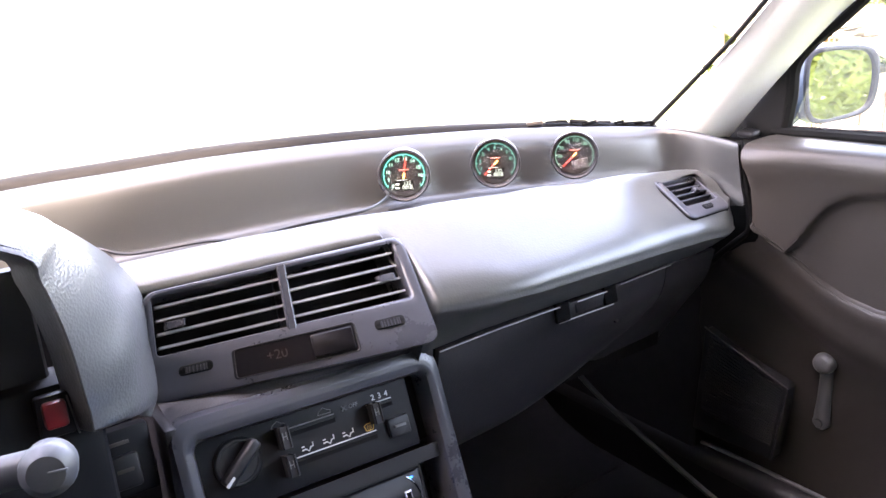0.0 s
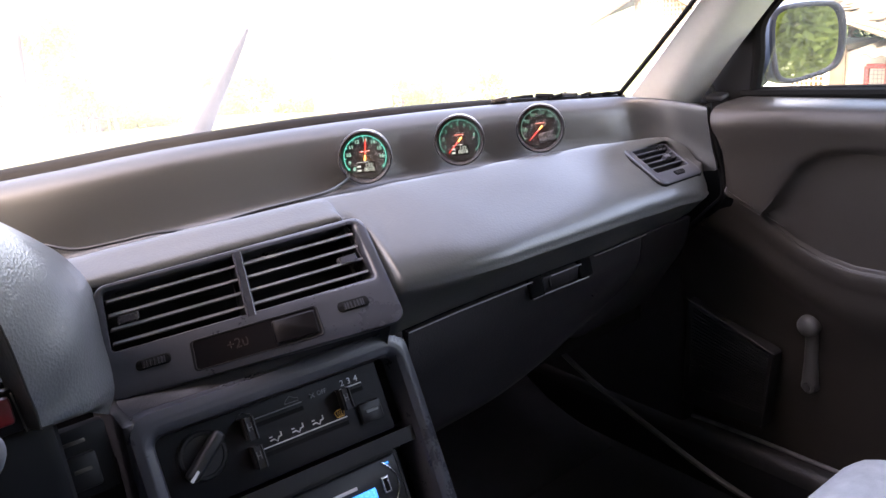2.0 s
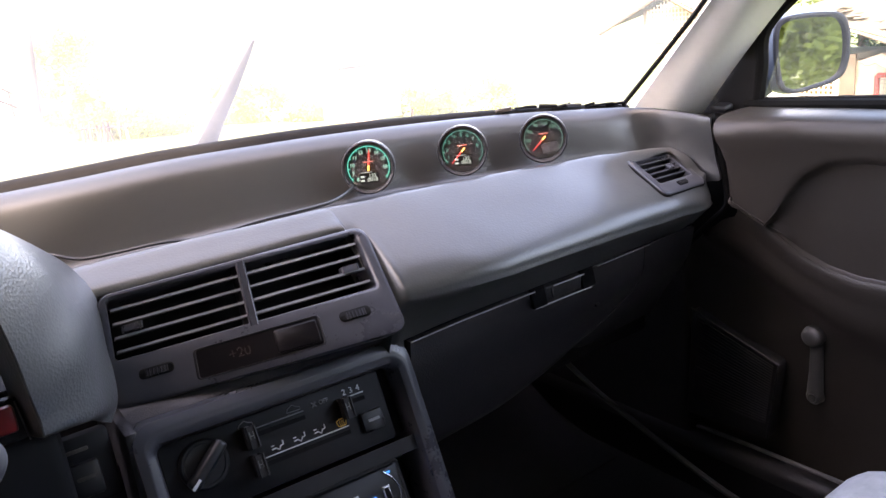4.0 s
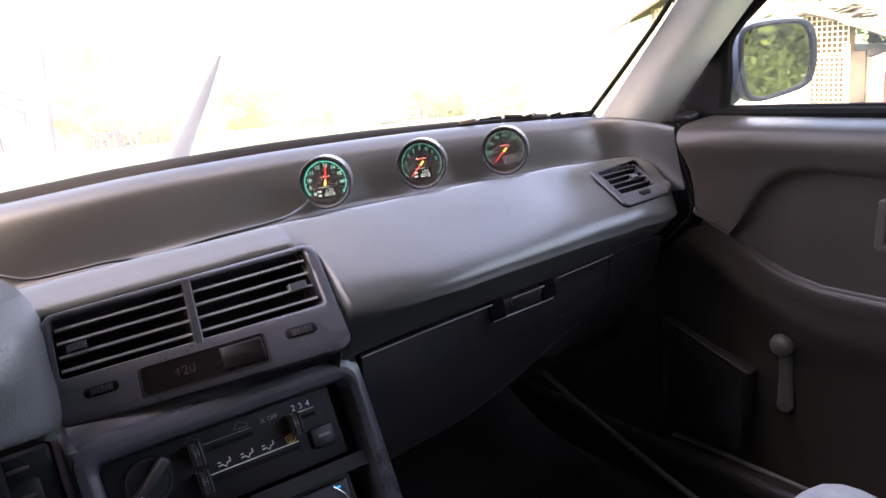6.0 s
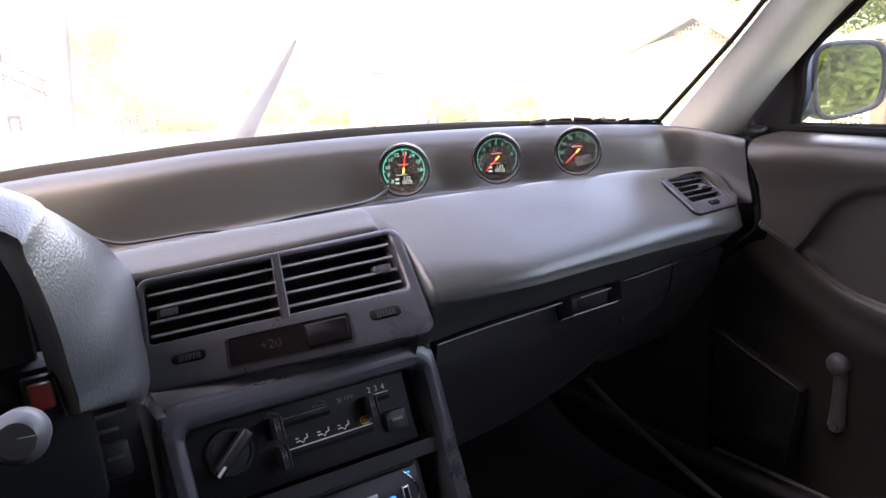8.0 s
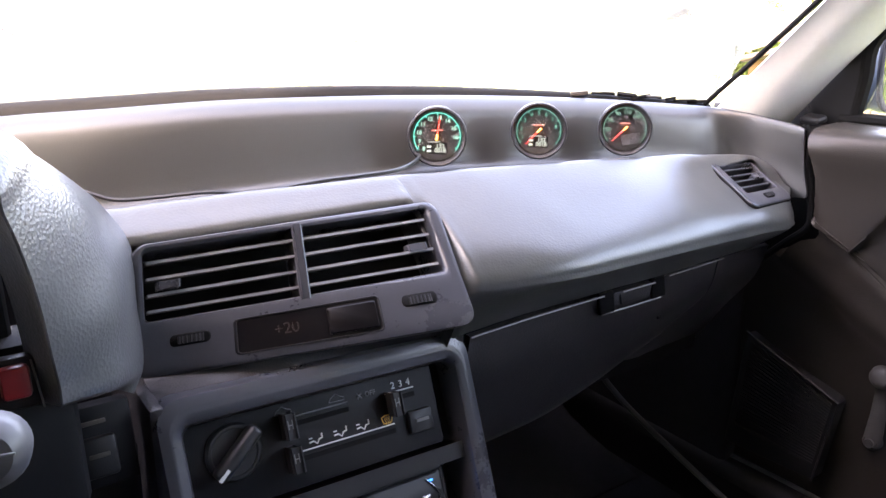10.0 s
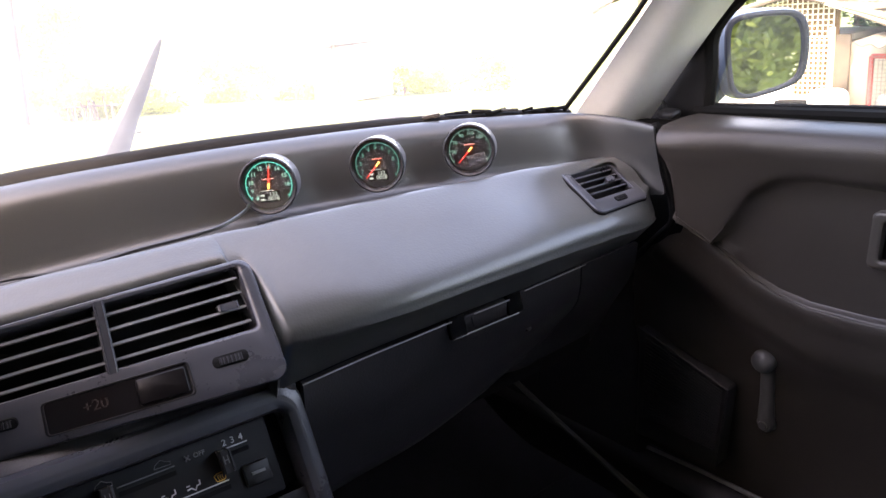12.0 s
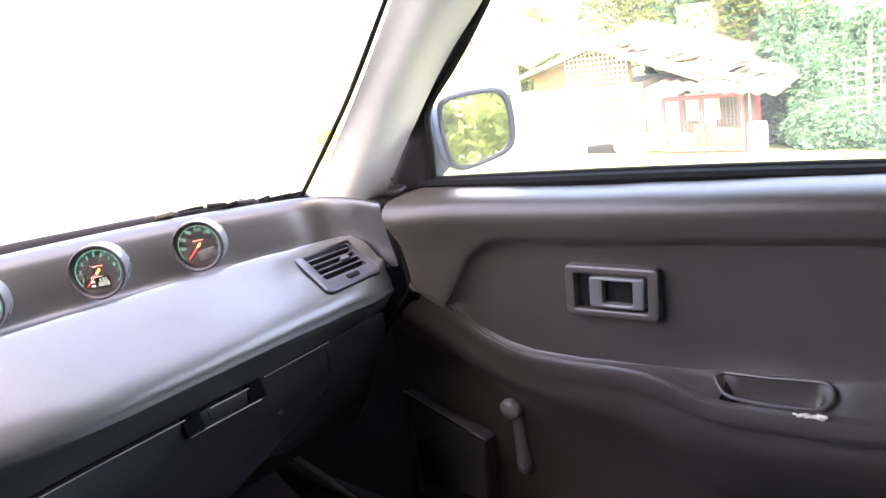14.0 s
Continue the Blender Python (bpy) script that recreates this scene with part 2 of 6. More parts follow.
def sheet(rows, thick=0.003, per_u=4, per_v=4, away=None):
    """A smooth skin of some thickness through rows of points; its back lies on the far side from the point 'away'."""
    rows = [smooth_curve(r, per_u) if per_u > 1 else [Vector(q) for q in r] for r in rows]
    if per_v > 1:
        cols = [smooth_curve([r[i] for r in rows], per_v) for i in range(len(rows[0]))]
        rows = [[c[j] for c in cols] for j in range(len(cols[0]))]
    bm = bmesh.new()
    v = [[bm.verts.new(q) for q in r] for r in rows]
    for j in range(len(v) - 1):
        for i in range(len(v[0]) - 1):
            bm.faces.new((v[j][i], v[j][i + 1], v[j + 1][i + 1], v[j + 1][i]))
    bm.normal_update()
    eye = Vector(away or (-0.25, -0.65, 1.06))
    mid = v[len(v) // 2][len(v[0]) // 2]
    sign = -1 if mid.normal.dot(eye - mid.co) > 0 else 1
    back = {w: bm.verts.new(w.co + sign * thick * w.normal) for r in v for w in r}
    for f in list(bm.faces):
        bm.faces.new([back[w] for w in reversed(f.verts)])
    rim = [w for w in v[0]] + [r[-1] for r in v[1:]] + list(reversed(v[-1]))[1:] + [r[0] for r in reversed(v[1:-1])]
    for a, b in zip(rim, rim[1:] + rim[:1]):
        bm.faces.new((a, b, back[b], back[a]))
    return bm


def block(center, size, bevel=0.002, turn=(0, 0, 0), segments=2, bm=None):
    """A box with rounded edges."""
    own = bmesh.new()
    bmesh.ops.create_cube(own, size=1.0)
    bmesh.ops.scale(own, vec=size, verts=own.verts)
    if bevel:
        bmesh.ops.bevel(own, geom=own.edges[:], offset=min(bevel, 0.45 * min(size)), segments=segments, affect="EDGES", profile=0.5)
    bmesh.ops.transform(own, matrix=pose(*center, *turn), verts=own.verts)
    return joined(bm, own)


def joined(bm, own):
    if bm is None:
        return own
    me = bpy.data.meshes.new("tmp")
    own.to_mesh(me)
    own.free()
    bm.from_mesh(me)
    bpy.data.meshes.remove(me)
    return bm


def rod(points, radius, sides=8, bm=None, taper=1.0, caps=True):
    """A round bar along points."""
    bm = bm or bmesh.new()
    p = [Vector(q) for q in points]
    rings = []
    for i, q in enumerate(p):
        d = (p[min(i + 1, len(p) - 1)] - p[max(i - 1, 0)]).normalized()
        a = d.orthogonal().normalized() if i == 0 else (a - d * a.dot(d)).normalized()
        b = d.cross(a)
        r = radius * (1 + (taper - 1) * i / max(1, len(p) - 1))
        rings.append([bm.verts.new(q + r * (math.cos(2 * math.pi * k / sides) * a + math.sin(2 * math.pi * k / sides) * b)) for k in range(sides)])
    for r, s in zip(rings, rings[1:]):
        for k in range(sides):
            bm.faces.new((r[k], r[(k + 1) % sides], s[(k + 1) % sides], s[k]))
    if caps:
        bm.faces.new(rings[0][::-1])
        bm.faces.new(rings[-1])
    return bm


def lathe(profile, m=Matrix(), sides=32, bm=None):
    """A turned body from (radius, height) pairs, laid at the pose m; closed where the radius is 0."""
    bm = bm or bmesh.new()
    rings = []
    for r, h in profile:
        if r < 1e-6:
            rings.append([bm.verts.new(m @ Vector((0, 0, h)))])
        else:
            rings.append([bm.verts.new(m @ Vector((r * math.cos(2 * math.pi * k / sides), r * math.sin(2 * math.pi * k / sides), h))) for k in range(sides)])
    for a, b in zip(rings, rings[1:]):
        for k in range(sides):
            q = [a[k % len(a)], a[(k + 1) % len(a)], b[(k + 1) % len(b)], b[k % len(b)]]
            q = list(dict.fromkeys(q))
            if len(q) > 2:
                bm.faces.new(q)
    return bm


class Patch:
    """A four-cornered, slightly twisted panel: at(a, b, w) goes a metres along, b metres down and w metres out of it."""

    def __init__(self, tl, tr, bl, br, out=(0, -1, 0.4)):
        self.c = [Vector(q) for q in (tl, tr, bl, br)]
        self.wide, self.high = (self.c[1] - self.c[0]).length, (self.c[2] - self.c[0]).length
        self.out = Vector(out).normalized()

    def at(self, a, b, w=0.0):
        u, v = a / self.wide, b / self.high
        tl, tr, bl, br = self.c
        return (1 - v) * ((1 - u) * tl + u * tr) + v * ((1 - u) * bl + u * br) + w * self.out

    def box(self, a0, a1, b0, b1, w0, w1, bevel=0.0012, bm=None):
        own = bmesh.new()
        bmesh.ops.create_cube(own, size=1.0)
        for v in own.verts:
            v.co = self.at(a0 + (v.co.x + 0.5) * (a1 - a0), b0 + (v.co.y + 0.5) * (b1 - b0), w0 + (v.co.z + 0.5) * (w1 - w0))
        if bevel:
            bmesh.ops.bevel(own, geom=own.edges[:], offset=bevel, segments=2, affect="EDGES", profile=0.5)
        return joined(bm, own)

    def loop(self, a0, a1, b0, b1, r, w, n=6):
        pts = []
        for ca, cb, start in ((a1 - r, b0 + r, -90), (a1 - r, b1 - r, 0), (a0 + r, b1 - r, 90), (a0 + r, b0 + r, 180)):
            for k in range(n + 1):
                t = radians(start + 90 * k / n)
                pts.append((ca + r * math.cos(t), cb + r * math.sin(t)))
        full = []
        for i, (p, q) in enumerate(pts):
            full.append(self.at(p, q, w))
            if i % (n + 1) == n:
                p2, q2 = pts[(i + 1) % len(pts)]
                full += [self.at(p + (p2 - p) * k / 6, q + (q2 - q) * k / 6, w) for k in range(1, 6)]
        return full

    def rings(self, loops, close=False, bm=None):
        bm = bm or bmesh.new()
        v = [[bm.verts.new(q) for q in loop] for loop in loops]
        for r, s in zip(v, v[1:]):
            for k in range(len(r)):
                bm.faces.new((r[k], r[(k + 1) % len(r)], s[(k + 1) % len(r)], s[k]))
        if close:
            bm.faces.new(v[-1])
        return bm

    def surround(self, outer, inner, w0, w1, soft=0.003, r_out=0.012, r_in=0.006, deep=None):
        """A rounded frame round an opening."""
        a0, a1, b0, b1 = outer
        c0, c1, d0, d1 = inner
        deep = w0 if deep is None else deep
        s = soft
        return self.rings([
            self.loop(a0, a1, b0, b1, r_out, w0),
            self.loop(a0, a1, b0, b1, r_out, w1 - s),
            self.loop(a0 + 0.3 * s, a1 - 0.3 * s, b0 + 0.3 * s, b1 - 0.3 * s, r_out, w1 - 0.3 * s),
            self.loop(a0 + s, a1 - s, b0 + s, b1 - s, r_out, w1),
            *[self.loop(a0 + s + (c0 - s - a0 - s) * k, a1 - s + (c1 + s - a1 + s) * k, b0 + s + (d0 - s - b0 - s) * k, b1 - s + (d1 + s - b1 + s) * k, r_out + (r_in + s - r_out) * k, w1) for k in (0.25, 0.5, 0.75)],
            self.loop(c0 - s, c1 + s, d0 - s, d1 + s, r_in + s, w1),
            self.loop(c0 - 0.3 * s, c1 + 0.3 * s, d0 - 0.3 * s, d1 + 0.3 * s, r_in, w1 - 0.3 * s),
            self.loop(c0, c1, d0, d1, r_in, w1 - s),
            self.loop(c0, c1, d0, d1, r_in, deep)])

    def plate(self, a0, a1, b0, b1, w0, w1, r=0.003, soft=0.001):
        return self.rings([
            self.loop(a0, a1, b0, b1, r, w0), self.loop(a0, a1, b0, b1, r, w1 - soft),
            self.loop(a0 + soft, a1 - soft, b0 + soft, b1 - soft, r, w1)], close=True)

    def stand(self, a, b, w=0.0):
        """x along the panel, y up it, z out of it."""
        x = (self.at(a + 0.005, b) - self.at(a - 0.005, b)).normalized()
        y = (self.at(a, b - 0.005) - self.at(a, b + 0.005)).normalized()
        z = x.cross(y).normalized()
        y = z.cross(x)
        m = Matrix((x, y, z)).transposed().to_4x4()
        m.translation = self.at(a, b, w)
        return m


def lettering(text, m, size, mat, parent, name="lettering", depth=0.0003):
    """Raised characters in the built-in font, as a mesh."""
    curve = bpy.data.curves.new("tmp", "FONT")
    curve.body, curve.size, curve.extrude, curve.align_x, curve.align_y = text, size, depth, "CENTER", "CENTER"
    tmp = bpy.data.objects.new("tmp", curve)
    me = bpy.data.meshes.new_from_object(tmp)
    bpy.data.objects.remove(tmp)
    bpy.data.curves.remove(curve)
    me.name = name
    me.transform(m)
    me.materials.clear()
    me.materials.append(mat)
    ob = new(name, me)
    ob.parent = parent
    return ob

# ---------------------------------------------------------------- car shell (setting)


def interp(table, x):
    """Values at x from a table {x: (values)}, linear between entries."""
    keys = sorted(table)
    x = min(max(x, keys[0]), keys[-1])
    for a, b in zip(keys, keys[1:]):
        if x <= b:
            t = (x - a) / (b - a)
            return [(1 - t) * p + t * q for p, q in zip(table[a], table[b])]


# ridge of the dashboard under the windscreen: x -> (y, z)
RIDGE = {-0.75: (0.16, 0.895), -0.45: (0.21, 0.918), -0.2: (0.225, 0.936), 0.0: (0.225, 0.940), 0.1: (0.22, 0.939), 0.2: (0.21, 0.937), 0.3: (0.20, 0.933),
         0.4: (0.185, 0.928), 0.5: (0.16, 0.922), 0.6: (0.125, 0.914), 0.66: (0.105, 0.908)}
# rear lip of the padded deck: x -> (y, z)
LIP = {-0.16: (0.10, 0.876), 0.0: (0.09, 0.878), 0.1: (0.075, 0.880), 0.2: (0.058, 0.881), 0.35: (0.045, 0.877), 0.5: (0.042, 0.869), 0.62: (0.045, 0.858), 0.66: (0.045, 0.852)}

shell = thing("car_shell", "pale blue parked hatchback body closing the cabin", "car body", kind="structure")
# floor pan, firewall, roof, tail and the driver's side
part("floor_pan", block((0, -0.55, 0.235), (1.56, 2.5, 0.05), 0.01), CARPET, shell, "charcoal carpeted floor")
part("firewall", block((0, 0.66, 0.55), (1.46, 0.05, 0.62), 0.01), CARPET, shell)
part("tail_panel", block((0, -1.95, 0.62), (1.46, 0.06, 0.66), 0.02), CABIN_DARK, shell)
# unseen wall added behind the seats to cut light from the rear
part("rear_light_block", block((0, -1.18, 0.81), (1.52, 0.05, 1.14), 0.02), CABIN_DARK, shell)
roof = sheet([[(-0.66, -0.22, 1.30), (-0.4, -0.12, 1.34), (0, -0.08, 1.35), (0.4, -0.12, 1.34), (0.66, -0.22, 1.30)],
              [(-0.66, -0.9, 1.34), (-0.4, -0.9, 1.375), (0, -0.9, 1.385), (0.4, -0.9, 1.375), (0.66, -0.9, 1.34)],
              [(-0.64, -1.7, 1.29), (-0.4, -1.75, 1.32), (0, -1.78, 1.33), (0.4, -1.75, 1.32), (0.64, -1.7, 1.29)]], 0.03)
part("roof_lining", roof, LINER, shell, "pale headliner")
roof_skin = sheet([[(-0.68, -0.20, 1.335), (0, -0.05, 1.39), (0.68, -0.20, 1.335)], [(-0.68, -0.9, 1.375), (0, -0.9, 1.425), (0.68, -0.9, 1.375)],
                   [(-0.66, -1.74, 1.325), (0, -1.8, 1.37), (0.66, -1.74, 1.325)]], 0.004, away=(0, -0.9, 5))
part("roof_skin", roof_skin, PAINT, shell)
part("driver_side", block((-0.76, -0.75, 0.57), (0.07, 2.4, 0.66), 0.02), PAINT, shell)
# unseen wall added across the driver's window to keep side light out
part("driver_light_block", block((-0.735, -0.56, 1.10), (0.04, 1.28, 0.46), 0.02), CABIN_DARK, shell)
part("cant_rail", block((-0.705, -0.66, 1.345), (0.13, 1.16, 0.06), 0.015), LINER, shell)
part("cant_rail", block((0.700, -0.72, 1.352), (0.11, 0.98, 0.05), 0.015), LINER, shell)
part("quarter_trim", block((0.745, -1.09, 1.10), (0.04, 0.24, 0.50), 0.015), CABIN_DARK, shell)
part("driver_pillar", rod([(-0.66, 0.13, 0.90), (-0.655, -0.04, 1.08), (-0.66, -0.22, 1.31)], 0.03, 10), PILLAR, shell)
part("middle_pillar", rod([(-0.74, -0.95, 0.88), (-0.67, -0.95, 1.33)], 0.045, 10), PILLAR, shell)
part("middle_pillar", rod([(0.75, -0.98, 0.88), (0.67, -0.98, 1.33)], 0.045, 10), PILLAR, shell)
part("rear_pillar", rod([(-0.72, -1.92, 0.90), (-0.62, -1.70, 1.31)], 0.06, 10), PILLAR, shell)
part("rear_pillar", rod([(0.72, -1.92, 0.90), (0.62, -1.70, 1.31)], 0.06, 10), PILLAR, shell)
bonnet = sheet([[(-0.70, 0.40, 0.84), (0, 0.47, 0.87), (0.70, 0.40, 0.84)], [(-0.70, 0.9, 0.78), (0, 0.9, 0.81), (0.70, 0.9, 0.78)],
                [(-0.66, 1.4, 0.66), (0, 1.45, 0.69), (0.66, 1.4, 0.66)], [(-0.64, 1.46, 0.35), (0, 1.52, 0.35), (0.64, 1.46, 0.35)]], 0.01, away=(0, 1, 5))
part("bonnet", bonnet, PAINT, shell)
for side in (-1, 1):
    part("front_wing", block((0.79 * side, 0.9, 0.50), (0.07, 1.1, 0.5), 0.03), PAINT, shell)
for sx in (-1, 1):
    for wy in (1.0, -1.45):
        part("wheel", lathe([(0, -0.08), (0.16, -0.08), (0.25, -0.085), (0.285, -0.06), (0.29, 0.0), (0.285, 0.06), (0.25, 0.085), (0.16, 0.08), (0, 0.08)],
                            pose(0.66 * sx, wy, 0.29, 0, 90, 0), 28), TYRE, shell)
# passenger side below the glass, outside skin and rear quarter
part("passenger_side", block((0.80, -0.50, 0.585), (0.05, 1.2, 0.60), 0.02), PAINT, shell)
part("rear_quarter", block((0.775, -1.5, 0.60), (0.08, 0.85, 0.62), 0.03), PAINT, shell)
part("sill_trim", block((0.738, -0.15, 0.335), (0.050, 1.50, 0.050), 0.018, (0, 0, 0), 4), DASH_DARK, shell, "dark scuff-worn door sill trim")
# the highlight along the sill, modelled as a pale strip
part("sill_edge", rod(smooth_curve([(0.728, 0.20, 0.362), (0.733, 0.127, 0.362), (0.741, -0.003, 0.362), (0.743, -0.126, 0.362), (0.744, -0.60, 0.362)], 4), 0.0035, 8), SILL_HIGHLIGHT, shell, "pale strip painted as the sill edge highlight")
part("kick_panel", block((0.735, 0.34, 0.52), (0.03, 0.56, 0.60), 0.01), CARPET, shell)
part("kick_panel", block((-0.735, 0.37, 0.56), (0.03, 0.62, 0.66), 0.01), CARPET, shell)
part("rocker", block((0.762, -0.2, 0.27), (0.10, 1.8, 0.14), 0.01), BLACK, shell)
part("cowl", block((0, 0.43, 0.79), (1.34, 0.48, 0.06), 0.01), BLACK, shell)
part("tunnel", sheet([[(-0.13, -1.0, 0.25), (-0.10, -1.0, 0.40), (0.0, -1.0, 0.42), (0.10, -1.0, 0.40), (0.13, -1.0, 0.25)],
                      [(-0.13, 0.0, 0.25), (-0.11, 0.0, 0.44), (0.0, 0.0, 0.46), (0.11, 0.0, 0.44), (0.13, 0.0, 0.25)],
                      [(-0.15, 0.64, 0.25), (-0.12, 0.62, 0.50), (0.0, 0.6, 0.52), (0.12, 0.62, 0.50), (0.15, 0.64, 0.25)]], 0.006, away=(0, -0.5, 2)), CARPET, shell)
part("footwell_slope", sheet([[(0.13, 0.20, 0.262), (0.4, 0.20, 0.262), (0.69, 0.20, 0.262)], [(0.13, 0.42, 0.33), (0.4, 0.42, 0.33), (0.69, 0.42, 0.33)],
                              [(0.13, 0.63, 0.55), (0.4, 0.63, 0.55), (0.69, 0.63, 0.55)]], 0.01), CARPET, shell)
# highlight on the carpet edge, drawn as a grey rod
carpet_edge = smooth_curve([(0.56, 0.215, 0.505), (0.61, 0.245, 0.475), (0.645, 0.235, 0.430), (0.66, 0.196, 0.397), (0.66, 0.074, 0.357), (0.66, -0.053, 0.321), (0.655, -0.2, 0.305), (0.655, -0.5, 0.300)], 6)
part("carpet_highlight", rod(carpet_edge, 0.005, 8), GREY_PLASTIC, shell, "grey strip painted as the carpet edge highlight")

# windscreen: a curved pane from the cowl to the roof
glass_rows = []
for k in range(7):
    t = k / 6
    row = []
    for x in (-0.66, -0.5, -0.3, -0.1, 0.1, 0.3, 0.5, 0.66):
        bow = 1 - (x / 0.66) ** 2
        y0, y1 = 0.12 + 0.26 * bow, -0.20 + 0.13 * bow
        z0, z1 = 0.905 + 0.018 * bow, 1.315 + 0.04 * bow
        row.append((x * (1 - 0.03 * t), y0 + (y1 - y0) * t + 0.02 * math.sin(math.pi * t), z0 + (z1 - z0) * t + 0.02 * math.sin(math.pi * t)))
    glass_rows.append(row)
windscreen = thing("window_1", "large dusty windscreen glass with a black rubber surround", "windscreen", kind="structure")
pane = part("pane", sheet(glass_rows, 0.004, 2, 2), WINDSCREEN, windscreen, "dusty sunlit glass")
pane.visible_shadow = False
# black band and perished rubber along the foot of the glass
band_rows = []
for x in [-0.66 + 0.06 * i for i in range(23)]:
    y, z = interp(RIDGE, min(x, 0.655))
    h = 0.72 - 0.32 * min(1.0, max(0.0, (x - 0.2) / 0.35))
    band_rows.append([(x, y + 0.010, z - 0.006), (x, y + 0.016, z + 0.008 * h), (x, y + 0.03, z + 0.013 * h), (x, y + 0.05, z + 0.006 * h)])
part("rubber_seal", sheet(band_rows, 0.003, 2, 2), RUBBER, windscreen, "black perished rubber seal")
part("pillar_seal", rod(smooth_curve([(0.652, 0.125, 0.912), (0.655, 0.04, 0.995), (0.656, -0.036, 1.074), (0.66, -0.22, 1.29)], 6), 0.0035, 8), RUBBER, windscreen)
rnd = random.Random(4)
for i in range(9):
    x = 0.47 + 0.021 * i + rnd.uniform(-0.006, 0.006)
    y, z = interp(RIDGE, min(x, 0.655))
    m = pose(x, y + 0.014, z + 0.0055 + rnd.uniform(0, 0.002), rnd.uniform(-25, 25), rnd.uniform(-8, 8), -20 + rnd.uniform(-12, 12))
    flake = block((0, 0, 0), (rnd.uniform(0.016, 0.034), 0.005, rnd.uniform(0.003, 0.006)), 0.0010, segments=1)
    for v in flake.verts:
        v.co += Vector((0, 0, 0.0016 * noise.noise(v.co * 400 + Vector((i, 0, 0)))))
    bmesh.ops.transform(flake, matrix=m, verts=flake.verts)
    part("rubber_flake", flake, RUBBER if i % 5 else DOOR_HARD, windscreen)

# passenger A-pillar trim
pillar_trim = thing("pillar_trim", "pale grey cloth-grained windscreen pillar trim beside the door", "pillar trim", kind="structure")
P_IN = [(0.652, 0.128, 0.884), (0.660, 0.112, 0.905), (0.663, 0.04, 0.985), (0.666, -0.035, 1.070), (0.668, -0.13, 1.185), (0.662, -0.24, 1.31)]
P_OUT = [(0.742, 0.075, 0.862), (0.745, 0.055, 0.885), (0.750, -0.012, 0.972), (0.752, -0.096, 1.066), (0.744, -0.190, 1.145), (0.728, -0.33, 1.28)]
P_MID = [tuple(0.5 * (a + b) + d for a, b, d in zip(p, q, (-0.014, -0.010, -0.004))) for p, q in zip(P_IN, P_OUT)]
part("trim_skin", sheet([P_IN, P_MID, P_OUT], 0.006, 4, 6), PILLAR, pillar_trim)

# passenger window: frame, seals, glass
side_window = thing("window_2", "passenger side window with black seals and frame", "car window", kind="structure")
glass = part("pane", sheet([[(0.775, -0.02, 0.88), (0.782, -0.5, 0.89), (0.782, -0.95, 0.89)], [(0.765, -0.10, 1.07), (0.765, -0.5, 1.1), (0.765, -0.95, 1.1)],
                            [(0.715, -0.34, 1.31), (0.715, -0.6, 1.33), (0.71, -0.93, 1.33)]], 0.004, 3, 3), SIDE_GLASS, side_window)
glass.visible_shadow = False
part("front_frame", rod(smooth_curve([(0.765, -0.022, 0.885), (0.765, -0.030, 0.95), (0.765, -0.036, 1.006), (0.762, -0.10, 1.066), (0.757, -0.17, 1.135), (0.735, -0.32, 1.29)], 5), 0.009, 8), RUBBER, side_window)
part("frame_bar", sheet([[(0.748, 0.0, 0.97), (0.756, -0.090, 1.07), (0.749, -0.180, 1.145), (0.733, -0.32, 1.28)], [(0.760, -0.020, 0.985), (0.764, -0.100, 1.068), (0.758, -0.182, 1.148), (0.742, -0.31, 1.285)]], 0.012, 4, 3), BLACK, side_window)
part("belt_seal", rod(smooth_curve([(0.760, -0.01, 0.901), (0.762, -0.2, 0.906), (0.762, -0.5, 0.9135), (0.76, -1.0, 0.920)], 5), 0.0075, 8), RUBBER, side_window)
part("belt_moulding", rod(smooth_curve([(0.778, -0.01, 0.904), (0.780, -0.2, 0.910), (0.780, -0.5, 0.917), (0.778, -1.0, 0.922)], 5), 0.005, 8), RUBBER, side_window)
part("top_rail", rod(smooth_curve([(0.73, -0.30, 1.29), (0.715, -0.5, 1.33), (0.71, -0.95, 1.335)], 5), 0.018, 8), BLACK, side_window)
sail = bmesh.new()
corner = [(0.752, 0.10, 0.880), (0.757, -0.022, 0.896), (0.760, -0.032, 1.004), (0.752, 0.025, 0.965)]
front = [sail.verts.new(q) for q in corner]
rear = [sail.verts.new((x + 0.012, y, z)) for x, y, z in corner]
sail.faces.new(front)
sail.faces.new(rear[::-1])
for i in range(4):
    sail.faces.new((front[i], front[(i + 1) % 4], rear[(i + 1) % 4], rear[i]))
part("mirror_sail", sail, PANEL_BLACK, side_window, "black plastic mirror corner cover")

# ---------------------------------------------------------------- dashboard
dash = thing("dashboard", "dark grey grained vinyl dashboard with open shelf and vents", "dashboard")


S = Patch((0.545, 0.036, 0.857), (0.655, 0.050, 0.8495), (0.534, -0.0445, 0.818), (0.640, -0.029, 0.812), (0.117, -0.4625, 0.879))


